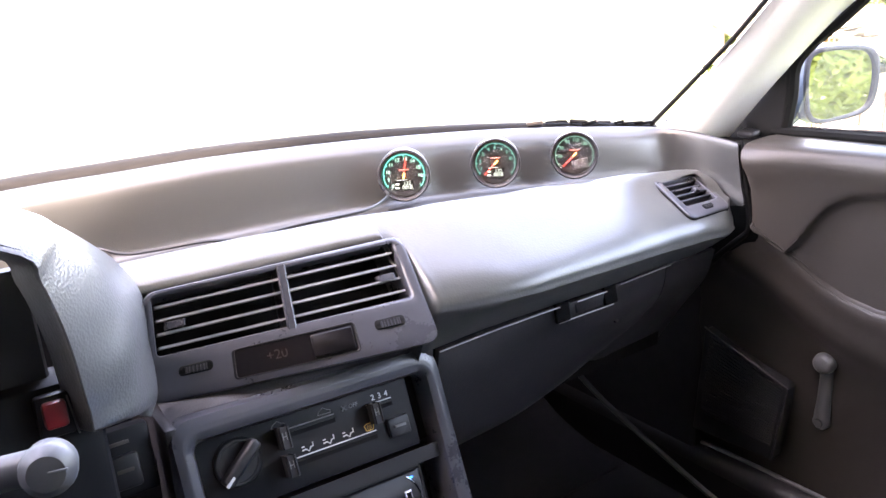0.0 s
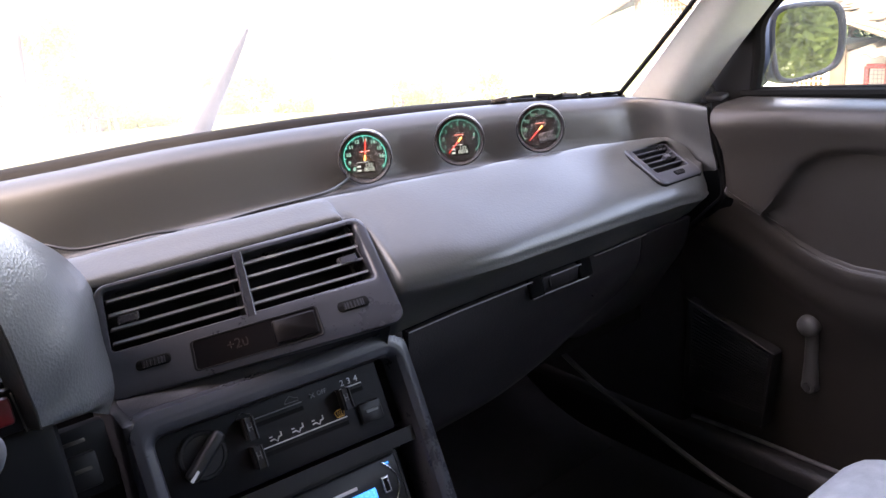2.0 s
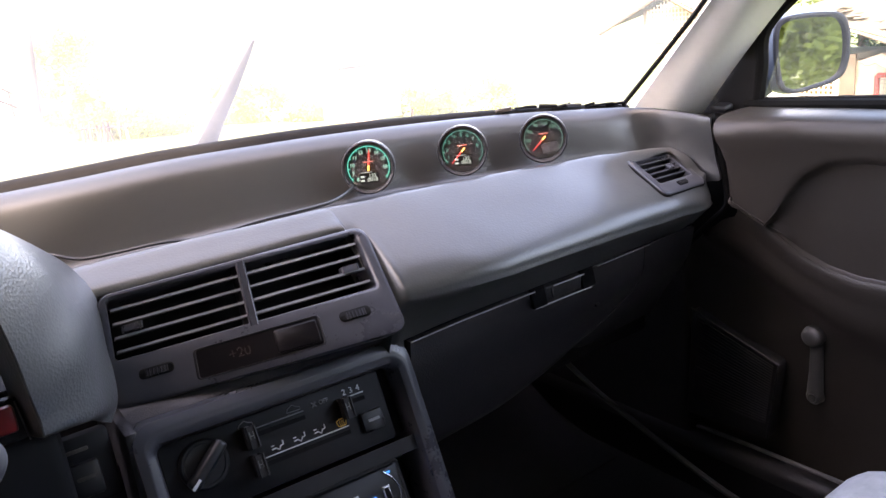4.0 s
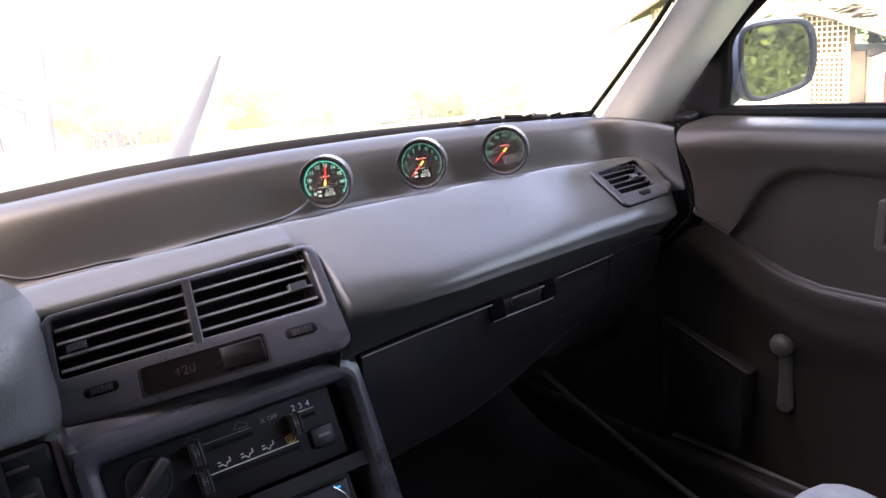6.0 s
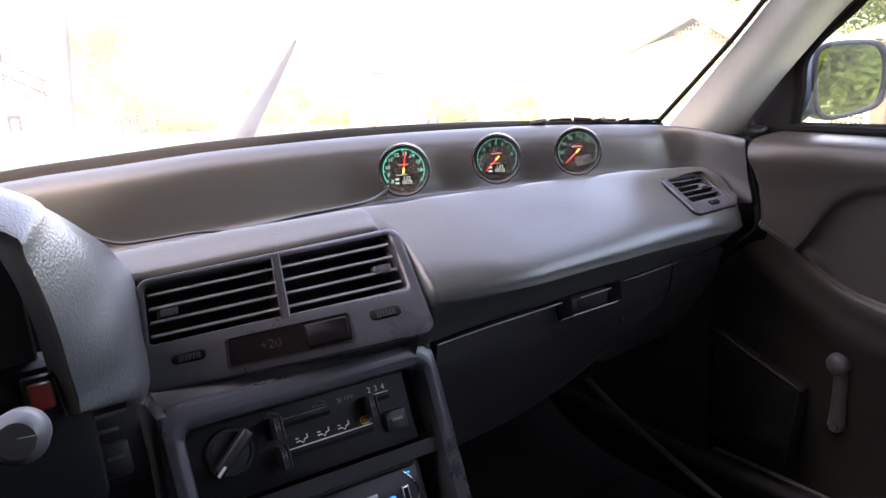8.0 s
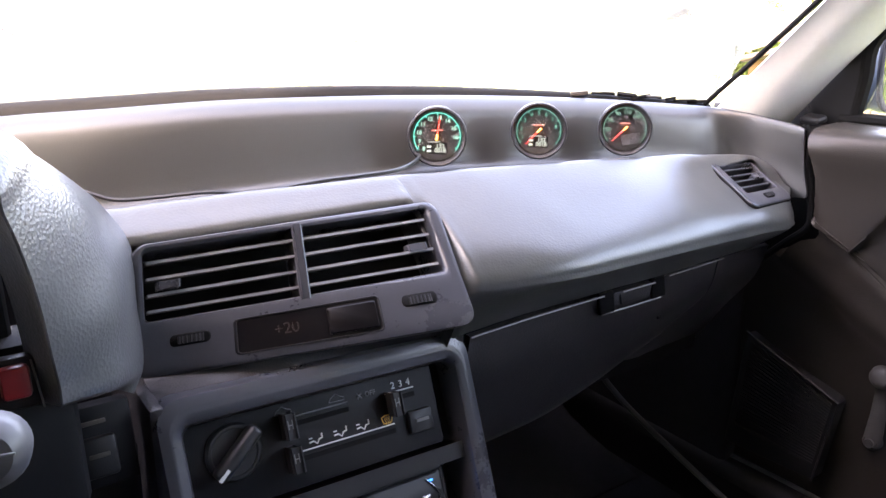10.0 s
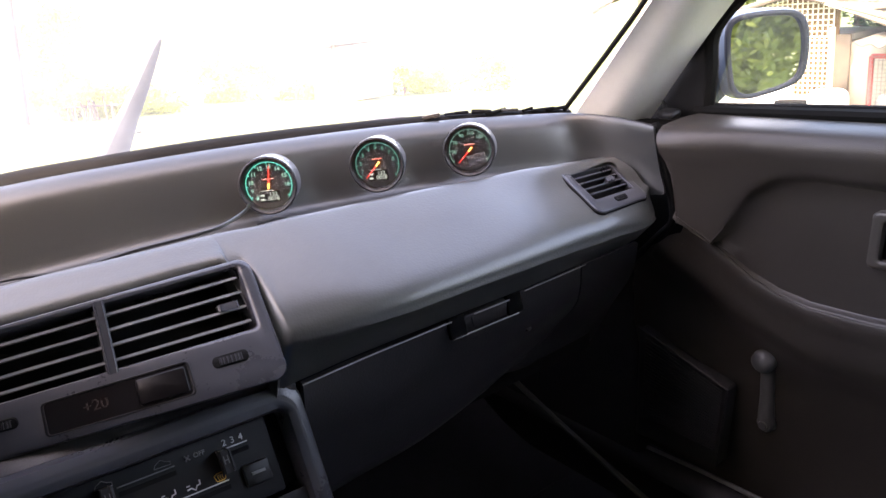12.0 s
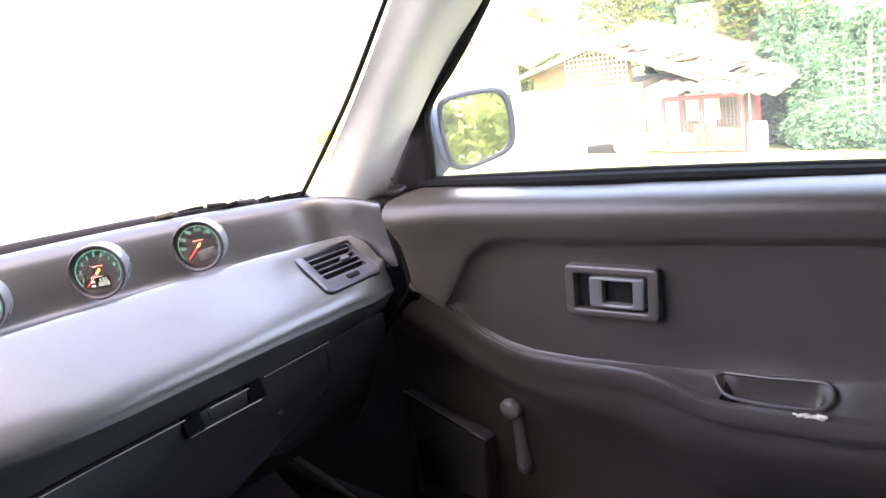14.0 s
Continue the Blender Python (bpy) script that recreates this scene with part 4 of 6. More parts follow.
# ---- side vent, flush in the deck
sv = thing("side_vent", "small grey side air vent flush in the dashboard", "air vent")
part("bezel", S.surround((-0.001, S.wide, -0.006, S.high), (0.014, 0.098, 0.014, 0.066), -0.004, 0.0022, 0.0018, 0.012, 0.003, deep=-0.026), BEZEL, sv)
# black ring stands in for the shade round the bezel
part("shadow_gap", S.surround((-0.0022, S.wide + 0.0012, -0.0072, S.high + 0.0012), (0.002, S.wide - 0.003, -0.003, S.high - 0.003), -0.004, 0.0006, 0.0003, 0.0125, 0.012), DEEP, sv)
part("duct", S.box(0.0130, 0.0990, 0.0130, 0.0670, -0.030, -0.026, 0), DEEP, sv)
for i in range(4):
    b = 0.0200 + 0.0112 * i
    part("slat", S.box(0.0145, 0.0975, b, b + 0.0014, -0.012, -0.0008, 0.0004), BLACK, sv)
    part("slat_edge", S.box(0.0145, 0.0975, b - 0.0001, b + 0.0011, -0.0022, 0.0002, 0.0004), BEZEL, sv)
part("vent_tab", S.box(0.066, 0.080, 0.0380, 0.0422, -0.003, 0.0032, 0.0014), BEZEL, sv)
wheel = part("thumb_wheel_slot", S.plate(0.045, 0.071, 0.0715, 0.0815, 0.0, 0.0030, 0.004), DEEP, sv)
for i in range(8):
    part("wheel_rib", S.box(0.0480 + 0.0028 * i, 0.0490 + 0.0028 * i, 0.0735, 0.0795, 0.001, 0.0044, 0), BLACK, wheel)

# ---- instrument binnacle at the driver's side
RE = [(-0.62, 0.05, 0.955), (-0.45, 0.06, 1.000), (-0.30, 0.05, 0.990), (-0.217, 0.032, 0.957), (-0.190, 0.045, 0.937), (-0.160, 0.068, 0.907), (-0.138, 0.088, 0.880), (-0.128, 0.060, 0.855), (-0.130, 0.049, 0.81), (-0.134, 0.032, 0.770), (-0.146, 0.020, 0.752)]
FE = [(-0.62, -0.07, 0.935), (-0.45, -0.07, 0.982), (-0.30, -0.065, 0.972), (-0.226, -0.06, 0.944), (-0.216, -0.06, 0.922), (-0.209, -0.06, 0.896), (-0.204, -0.06, 0.866), (-0.201, -0.058, 0.83), (-0.199, -0.052, 0.808), (-0.198, -0.047, 0.790), (-0.188, 0.005, 0.782)]
ME = [tuple(0.5 * (a + b) + c for a, b, c in zip(p, q, d)) for p, q, d in zip(RE, FE, [(0, 0, 0.014)] * 3 + [(0.008, -0.004, 0.010), (0.011, -0.006, 0.008), (0.012, -0.010, 0.006), (0.011, -0.016, 0.004), (0.008, -0.018, 0.0), (0.006, -0.016, 0), (0.005, -0.012, 0), (0, 0, 0)])]
BE = [tuple(a + d for a, d in zip(p, (-0.016, 0.036, -0.008))) for p in FE]
TE = [tuple(a + d for a, d in zip(p, (-0.007, 0.006, -0.002))) for p in FE]
part("binnacle_hood", sheet([RE, ME, FE, TE, BE], 0.005, 4, 4, away=(-0.1, -0.6, 1.1)), HOOD, dash, "grained instrument hood, bright light put into its base colour")
cluster = part("cluster_face", block((-0.44, 0.005, 0.825), (0.44, 0.02, 0.18), 0.01, (-12, 0, 0)), BLACK, dash, "dark instrument cluster")
part("lower_fascia", block((-0.43, 0.000, 0.76), (0.48, 0.06, 0.13), 0.012, (-8, 0, 0)), PANEL_BLACK, dash)
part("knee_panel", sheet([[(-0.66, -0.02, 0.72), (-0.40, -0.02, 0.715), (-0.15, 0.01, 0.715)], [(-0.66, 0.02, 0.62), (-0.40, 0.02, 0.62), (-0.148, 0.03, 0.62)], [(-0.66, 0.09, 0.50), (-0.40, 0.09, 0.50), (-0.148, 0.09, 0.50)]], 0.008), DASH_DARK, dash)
hazard = part("hazard_switch", block((-0.225, -0.030, 0.806), (0.026, 0.012, 0.034), 0.003, (-10, 0, 0)), BLACK, dash, "hazard switch")
part("red_button", block((-0.2255, -0.038, 0.8095), (0.017, 0.010, 0.021), 0.003, (-10, 0, 0)), RED_LENS, hazard, "red hazard button")
part("white_edge", block((-0.2135, -0.037, 0.805), (0.0012, 0.004, 0.032), 0.0004, (-10, -6, 0)), GREY_INK, hazard)
switch = part("switch_bank", block((-0.177, 0.012, 0.724), (0.050, 0.02, 0.062), 0.004, (-15, 0, 0)), PANEL_BLACK, dash, "black rear demister switch")
part("rocker", block((-0.179, -0.000, 0.720), (0.026, 0.010, 0.030), 0.003, (-15, 0, 0)), BLACK, switch)
part("rocker_mark", block((-0.179, -0.0062, 0.724), (0.014, 0.001, 0.003), 0.0003, (-15, 0, 0)), DOOR_HARD, switch)
part("symbol_mark", block((-0.180, 0.0035, 0.746), (0.018, 0.002, 0.003), 0.0005, (-15, 0, 0)), DOOR_HARD, switch)

stalk = thing("wiper_stalk", "grey plastic wiper stalk on the steering column", "control stalk")
part("end_cap", lathe([(0, 0.012), (0.010, 0.011), (0.0145, 0.006), (0.0155, 0), (0.0145, -0.012), (0.011, -0.022), (0.006, -0.025), (0, -0.025)], pose(-0.250, -0.205, 0.857, 76, 0, -14), 24), STALK_GREY, stalk)
part("arm", rod(smooth_curve([(-0.253, -0.190, 0.853), (-0.30, -0.17, 0.846), (-0.38, -0.15, 0.835)], 5), 0.0105, 12), STALK_GREY, stalk)
part("cap_mark", block((-0.247, -0.2195, 0.862), (0.010, 0.0012, 0.001), 0.0003, (-14, 0, -14)), GREY_INK, stalk)
column = thing("steering_column", "black steering column shroud with ignition lock", "steering column")
part("shroud", lathe([(0.055, 0), (0.06, 0.02), (0.055, 0.26), (0.04, 0.30), (0, 0.30)], pose(-0.40, -0.02, 0.80, 98, 0, 0), 24), BLACK, column)
part("ignition_lock", lathe([(0.017, -0.04), (0.017, 0.003), (0.013, 0.005), (0.011, 0.003), (0, 0.003)], pose(-0.300, -0.17, 0.800, 78, 0, -20), 24), BLACK, column)
part("lock_ring", lathe([(0.0135, 0.004), (0.0135, 0.0065), (0.0110, 0.0065), (0.0110, 0.004)], pose(-0.300, -0.17, 0.800, 78, 0, -20), 24), CHROME, column, "bright lock ring")

# ---- three gauges on the shelf
def gauge(at, lit, glance):
    """A round dial in a cup: face, ring of ticks and figures, needle, lens, foot."""
    ink = lit
    g = thing("gauge", "round black gauge with {} scale and red needle".format("glowing teal" if lit != TEAL_DIM else "pale"), "gauge", "three gauges on the dashboard", at)
    m = look(at, glance) @ pose(0, 0, 0, 0, 180, 0)   # z towards the viewer, y up, x to the viewer's right
    R = 0.0312
    part("cup", lathe([(0, -0.030), (R * 0.9, -0.030), (R, -0.022), (R + 0.0008, 0.004), (R + 0.0006, 0.0078)], m, 48), GAUGE_CUP, g, "satin grey gauge cup")
    part("rim", lathe([(R + 0.0005, 0.0074), (R - 0.0002, 0.0090), (R - 0.0012, 0.0094), (R - 0.0030, 0.0080), (R - 0.0044, 0.005), (R - 0.0050, 0.001)], m, 48), GAUGE_RIM, g, "dark gauge rim")
    part("face", lathe([(R - 0.0046, -0.001), (R - 0.0046, 0.0006), (0, 0.0006)], m, 48), GAUGE_FACE, g)
    lens = part("lens", lathe([(R - 0.0043, 0.0050), (R - 0.0043, 0.0056), (0, 0.0060)], m, 40), GAUGE_LENS, g)
    lens.visible_shadow = False
    arc = [Vector((0.0248 * math.sin(radians(a)), 0.0248 * math.cos(radians(a)), 0.0011)) for a in range(-126, 130, 4)]
    part("scale_ring", rod([m @ q for q in arc], 0.00034 if lit == TEAL else 0.00024, 5), ink, g)
    for i in range(9):
        a = radians(-122 + 30.5 * i)
        p, q = (Vector((r * math.sin(a), r * math.cos(a), 0.0012)) for r in (0.0226, 0.0247))
        part("tick", rod([m @ p, m @ q], 0.00045, 5), ink, g)
    return g, m


def dial_print(g, m, figures, ink):
    for text, a in figures:
        r = 0.0196
        lettering(text, m @ pose(r * math.sin(radians(a)), r * math.cos(radians(a)), 0.0008), 0.0060, ink, g, "figure", 0.0002)


def dial_needle(g, m, angle, length=0.021):
    a = radians(angle)
    tip, tail = Vector((length * math.sin(a), length * math.cos(a), 0.0030)), Vector((-0.004 * math.sin(a), -0.004 * math.cos(a), 0.0030))
    part("needle", rod([m @ tail, m @ tip], 0.0008, 6, taper=0.35), NEEDLE, g)
    part("needle_root", rod([m @ (tail + Vector((0, 0, 0.0006))), m @ (tail * -0.5 + Vector((0, 0, 0.0045)))], 0.0011, 6), HUB, g)


def dial_display(g, m, lit):
    ink = LCD
    part("bar_mark", rod([m @ Vector((-0.006, 0.0062, 0.001)), m @ Vector((0.006, 0.0066, 0.001))], 0.0008, 5), MARK_RED, g, "red maker's mark")
    part("display", block((0, 0, 0), (0.022, 0.0125, 0.0008), 0.0002), GAUGE_RIM if lit else DISPLAY_GREY, g).data.transform(m @ (pose(0, -0.0128, 0.0009) if lit else pose(0.008, -0.0118, 0.0009, 0, 0, 12)))
    if not lit:
        return
    part("display_line", rod([m @ Vector((-0.0095, -0.0062, 0.0014)), m @ Vector((0.0035, -0.0058, 0.0014))], 0.0003, 5), ink, g)
    for row, text in ((-0.0105, "132"), (-0.0152, "0018")):
        lettering(text, m @ pose(0.0035, row, 0.0015), 0.0062, ink, g, "display_digits", 0.0001)
        part("display_bar", block((0, 0, 0), (0.0045, 0.0022, 0.0004), 0.0001), ink, g).data.transform(m @ pose(-0.0085, row - 0.0006, 0.0015))


GLANCE = (-0.42, -0.78, 0.985)
for spot, lit, turn, figs in (((0.2105, 0.1354, 0.9015), TEAL, 8, (("8", -134), ("9", -107), ("10", -80), ("11", -51), ("12", -23), ("13", 6), ("14", 34), ("15", 64), ("16", 93))),
                              ((0.336, 0.113, 0.9010), TEAL_MID, -137, (("1", -112), ("2", -85), ("3", -55), ("4", -27), ("5", -2), ("6", 23), ("7", 49), ("8", 75))),
                              ((0.454, 0.090, 0.8975), TEAL_DIM, -137, (("50", -95), ("70", -62), ("90", -28), ("110", 5), ("130", 40)))):
    g, m = gauge(spot, lit, GLANCE)
    dial_print(g, m, figs, PALE_TEAL if lit == TEAL else lit)
    dial_display(g, m, spot[0] < 0.4)
    dial_needle(g, m, turn)
    x, y, z = spot
    ly, lz = interp(LIP, x)
    part("foot", block((x, y + 0.004, lz - 0.0255), (0.030, 0.030, 0.006), 0.002), BLACK, g)
    settle(g)

wire = thing("gauge_cable", "thin black cable lying along the dashboard shelf", "cable")
part("strand", rod(smooth_curve([(0.186, 0.140, 0.884), (0.172, 0.112, 0.8870), (0.150, 0.092, 0.8855), (0.125, 0.084, 0.8825), (0.09, 0.088, 0.8805), (0.05, 0.095, 0.8785), (0.01, 0.102, 0.874)], 6), 0.0019, 6), WIRE, wire)
part("strand", rod(smooth_curve([(-0.01, 0.104, 0.872), (-0.05, 0.105, 0.8785), (-0.09, 0.109, 0.8785), (-0.125, 0.112, 0.880), (-0.150, 0.122, 0.889), (-0.17, 0.15, 0.885)], 6), 0.0019, 6), WIRE, wire)

# ---------------------------------------------------------------- passenger door
door = thing("door_1", "dark grey vinyl passenger door card with armrest and window crank", "car door", kind="structure")
# y -> inset of the whole card, belt z, crease z, ledge inner z, ledge outer x, ledge outer z, under-arm x, under-arm z
CARD = {
    0.120: (-0.052, 0.895, 0.840, 0.840, 0.716, 0.835, 0.728, 0.74),
    0.060: (-0.052, 0.897, 0.830, 0.830, 0.716, 0.825, 0.728, 0.73),
    0.000: (-0.050, 0.899, 0.806, 0.806, 0.714, 0.801, 0.728, 0.72),
    -0.045: (-0.043, 0.900, 0.778, 0.778, 0.719, 0.773, 0.728, 0.70),
    -0.065: (-0.036, 0.901, 0.762, 0.762, 0.721, 0.757, 0.728, 0.69),
    -0.086: (-0.029, 0.9015, 0.750, 0.746, 0.722, 0.740, 0.728, 0.67),
    -0.100: (-0.024, 0.902, 0.772, 0.735, 0.722, 0.729, 0.730, 0.66),
    -0.130: (-0.014, 0.903, 0.815, 0.712, 0.720, 0.706, 0.732, 0.645),
    -0.160: (-0.008, 0.904, 0.834, 0.698, 0.718, 0.693, 0.733, 0.63),
    -0.200: (-0.003, 0.905, 0.840, 0.689, 0.716, 0.684, 0.734, 0.62),
    -0.270: (0.0, 0.908, 0.838, 0.688, 0.716, 0.683, 0.734, 0.62),
    -0.330: (0.0, 0.910, 0.842, 0.692, 0.714, 0.687, 0.733, 0.62),
    -0.365: (0.0, 0.912, 0.844, 0.694, 0.706, 0.690, 0.726, 0.625),
    -0.400: (0.0, 0.913, 0.846, 0.697, 0.696, 0.689, 0.712, 0.628),
    -0.435: (0.0, 0.914, 0.848, 0.699, 0.688, 0.684, 0.698, 0.630),
    -0.448: (0.0, 0.9145, 0.8485, 0.700, 0.686, 0.683, 0.695, 0.630),
    -0.456: (0.0, 0.915, 0.849, 0.701, 0.685, 0.683, 0.693, 0.630),
    -0.470: (0.0, 0.9155, 0.8495, 0.7015, 0.6845, 0.683, 0.692, 0.630),
    -0.500: (0.0, 0.917, 0.851, 0.703, 0.684, 0.684, 0.692, 0.632),
    -0.545: (0.0, 0.9188, 0.8538, 0.7075, 0.684, 0.6867, 0.692, 0.6365),
    -0.556: (0.0, 0.919, 0.854, 0.708, 0.684, 0.687, 0.692, 0.637),
    -0.562: (0.0, 0.919, 0.855, 0.710, 0.684, 0.688, 0.692, 0.638),
    -0.620: (0.0, 0.921, 0.857, 0.716, 0.684, 0.694, 0.692, 0.644),
    -0.800: (0.0, 0.926, 0.862, 0.730, 0.684, 0.706, 0.692, 0.655),
    -0.960: (0.0, 0.928, 0.864, 0.735, 0.690, 0.712, 0.70, 0.66)}
# foremost edge of the card: z -> y of the gap to the dashboard
GAP = {0.30: (0.30,), 0.548: (0.175,), 0.615: (0.122,), 0.675: (0.072,), 0.735: (0.014,), 0.772: (-0.034,), 0.80: (-0.045,), 0.835: (-0.036,), 0.868: (-0.026,), 0.896: (-0.019,), 0.92: (-0.015,)}
DIPS = {-0.456: 0.002, -0.470: 0.028, -0.485: 0.028, -0.500: 0.028, -0.5225: 0.028, -0.545: 0.028, -0.556: 0.004}


def card_row(y):
    """Section of the door card across the car: belt, pad, crease, hollow, armrest ledge, lower card."""
    s, zb, zc, zi, xo, zo, xu, zu = interp(CARD, y)
    zb -= min(0.008, 0.002 + 0.02 * max(0.0, -y)) if y > -0.3 else 0.0075
    dip = DIPS.get(round(y, 4), 0.0)
    xu = min(xu, xo + 0.004)
    s2 = 0.72 * s
    flat = min(1.0, (zc - zi) / 0.11)
    xi = 0.727 + s2
    row = [(0.757, zb - 0.010), (0.752, zb + 0.002), (0.735 + s, zb + 0.001), (0.714 + s, zb - 0.004), (0.704 + s, zb - 0.014), (0.703 + s, zb - 0.030)]
    top = 0.706 + s2
    row += [(top, zc + 0.6 * (zb - 0.03 - zc)), (top + 0.003, zc + 0.008), (top + 0.012 * flat, zc), (top + 0.018 * flat, zc - 0.010 * flat)]
    row += [(xi - 0.003 * (1 - flat), zi + 0.55 * (zc - zi)), (xi - 0.010 * (1 - flat), zi + min(0.003, 0.3 * (zc - zi)))]
    lx = xo + s2
    row += [(xi - 0.15 * (xi - lx), zi + 0.0005), (xi - 0.28 * (xi - lx), zi - 0.2 * (zi - zo) - dip), (xi - 0.72 * (xi - lx), zi - 0.75 * (zi - zo) - dip), (xi - 0.84 * (xi - lx), zo + 0.002),
            (lx + 0.0008, zo), (lx - 0.0016, zo - 0.003), (lx - 0.0012, zo - 0.020), (0.5 * (lx + xu + s2), 0.5 * (zo + zu)), (xu + s2, zu), (xu + 0.030 + s2, zu - 0.055), (0.766 + s2, 0.50), (0.768, 0.38), (0.768, 0.30)]
    return row


# the foremost rows follow the gap and roll over at the edge
card_rows = []
stations = sorted(CARD, reverse=True)
stations = sorted(stations + [0.5 * (a + b) for a, b in zip(stations, stations[1:]) if a - b > 0.028 and b < -0.08], reverse=True)
for y in stations:
    row = []
    for k, (x, z) in enumerate(card_row(y)):
        edge = interp(GAP, z)[0] - 0.001
        if y > edge - 0.004:
            lead = {0.120: 0.0, 0.060: 0.0012, 0.000: 0.0026, -0.045: 0.0040, -0.065: 0.0055}.get(y, 0.0070)
            x, z = card_row(edge - lead)[k]
            row.append((x + {0.0: 0.009, 0.0012: 0.003, 0.0026: 0.0007}.get(lead, 0.0), edge - lead, z))
        else:
            row.append((x, y, z))
    card_rows.append(row)
part("card", sheet(card_rows, 0.004, 2, 1), DOOR, door, "grained vinyl door card")
part("door_skin_inner", block((0.782, -0.40, 0.60), (0.010, 1.20, 0.60), 0.003), BLACK, door)

D = Patch((0.7255, -0.266, 0.8145), (0.7255, -0.388, 0.8165), (0.7255, -0.262, 0.7495), (0.7255, -0.384, 0.7535), (-1, 0, 0))
handle = part("door_handle", D.surround((0, D.wide, 0, D.high), (0.013, D.wide - 0.014, 0.011, D.high - 0.010), -0.004, 0.011, 0.003, 0.007, 0.003), DOOR_HARD, door, "grey recessed inner door handle")
# black floors carry the shade inside the handle recess
part("pocket", D.box(0.012, D.wide - 0.013, 0.010, D.high - 0.009, -0.003, 0.0015, 0), DEEP, handle)
lever = part("lever", D.surround((0.034, 0.105, 0.0125, D.high - 0.013), (0.052, 0.090, 0.018, D.high - 0.019), 0.002, 0.0125, 0.003, 0.004, 0.003), GREY_PLASTIC, handle, "pull lever")
part("lever_back", D.box(0.050, 0.092, 0.016, D.high - 0.017, 0.0015, 0.003, 0), DEEP, handle)

crank = part("window_crank", lathe([(0.0, 0.016), (0.0095, 0.016), (0.012, 0.013), (0.0125, 0.004), (0.017, 0.0), (0.017, -0.03)], pose(0.764, -0.131, 0.480, 0, -90, 0), 24), GREY_PLASTIC, door, "grey window winder crank")
arm = bmesh.new()
rows = []
for t, w, d in ((-0.1, 0.0070, 0.006), (-0.05, 0.0112, 0.0075), (0.0, 0.0125, 0.0080), (0.15, 0.0118, 0.0085), (0.4, 0.0100, 0.008), (0.7, 0.0100, 0.0075), (0.9, 0.0118, 0.0075), (1.0, 0.0125, 0.007)):
    x, y, z = 0.754 - 0.004 * t, -0.131 - 0.003 * t, 0.480 + 0.102 * t
    rows.append([arm.verts.new((x - d * math.cos(radians(a)), y + w * math.sin(radians(a)), z)) for a in range(0, 360, 30)])
for r, s in zip(rows, rows[1:]):
    for k in range(12):
        arm.faces.new((r[k], r[(k + 1) % 12], s[(k + 1) % 12], s[k]))
arm.faces.new(rows[0][::-1])
arm.faces.new(rows[-1])
part("arm", arm, GREY_PLASTIC, crank)
part("knob", lathe([(0, 0.022), (0.010, 0.021), (0.0145, 0.017), (0.016, 0.010), (0.0145, 0.002), (0.011, -0.004), (0, -0.004)], pose(0.748, -0.134, 0.582, 0, -90, 0), 24), GREY_PLASTIC, crank)
part("hub_cap", lathe([(0, 0.002), (0.006, 0.002), (0.007, 0)], pose(0.7455, -0.131, 0.480, 0, -90, 0), 20), GREY_PLASTIC, crank)

G = Patch((0.706, 0.044, 0.590), (0.7225, -0.093, 0.530), (0.712, 0.060, 0.40), (0.7245, -0.077, 0.40), (-1, 0, 0))
grille = part("speaker_grille", G.plate(0, G.wide, 0, G.high, -0.02, 0.0015, 0.006, 0.001), DASH_DARK, door, "ribbed black speaker grille")
for i in range(24):
    b = 0.010 + 0.0062 * i
    if b < G.high - 0.006:
        part("rib", G.box(0.012, G.wide - 0.008, b, b + 0.0026, 0.0005, 0.0030, 0.0006), DASH_DARK, grille)
part("grille_edge", rod([G.at(0, -0.001, 0.004), G.at(G.wide, -0.001, 0.004), G.at(G.wide, G.high, 0.004)], 0.0020, 6), DASH_DARK, grille)

# pull cup rim and its torn corner
cup = smooth_curve([(0.7195, -0.452, 0.7035), (0.7185, -0.500, 0.7065), (0.7185, -0.545, 0.7110), (0.7150, -0.560, 0.7105), (0.7040, -0.566, 0.7035), (0.6945, -0.560, 0.6965), (0.6915, -0.545, 0.6925), (0.6920, -0.500, 0.6890), (0.6945, -0.466, 0.6895), (0.7040, -0.452, 0.6955), (0.7130, -0.446, 0.7005), (0.7195, -0.452, 0.7035)], 4)
part("pull_cup_rim", rod(cup, 0.0022, 8), DOOR_HARD, door, "moulded armrest pull rim")
rnd = random.Random(8)
scrap = bmesh.new()
for i in range(26):
    t = i / 25
    block((0.6828 + rnd.uniform(-0.0003, 0.001), -0.536 - 0.028 * t, 0.6895 + 0.003 * t + rnd.uniform(-0.0015, 0.0008)), (0.002, 0.004, rnd.uniform(0.003, 0.0062) * (0.55 + 0.45 * t)), 0.0006, (rnd.uniform(-40, 40), rnd.uniform(-20, 20), 0), 1, scrap)
part("torn_patch", scrap, TORN, door, "torn pale foam at the pull")

part("corner_seal", rod(smooth_curve([(0.682, -0.006, 0.898), (0.682, -0.009, 0.888), (0.682, -0.016, 0.854), (0.682, -0.024, 0.823), (0.682, -0.032, 0.790), (0.682, -0.030, 0.768), (0.684, -0.006, 0.744), (0.686, 0.030, 0.708), (0.688, 0.086, 0.652), (0.688, 0.146, 0.590)], 6), 0.0048, 8), DEEP, door, "black door gap seal")
# black block added behind the door gap to keep daylight from showing
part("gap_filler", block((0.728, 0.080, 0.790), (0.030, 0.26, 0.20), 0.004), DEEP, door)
lever2 = part("mirror_lever", block((0.732, 0.012, 0.900), (0.020, 0.030, 0.010), 0.004, (0, -15, -10), 3), BLACK, door, "black mirror adjusting lever")
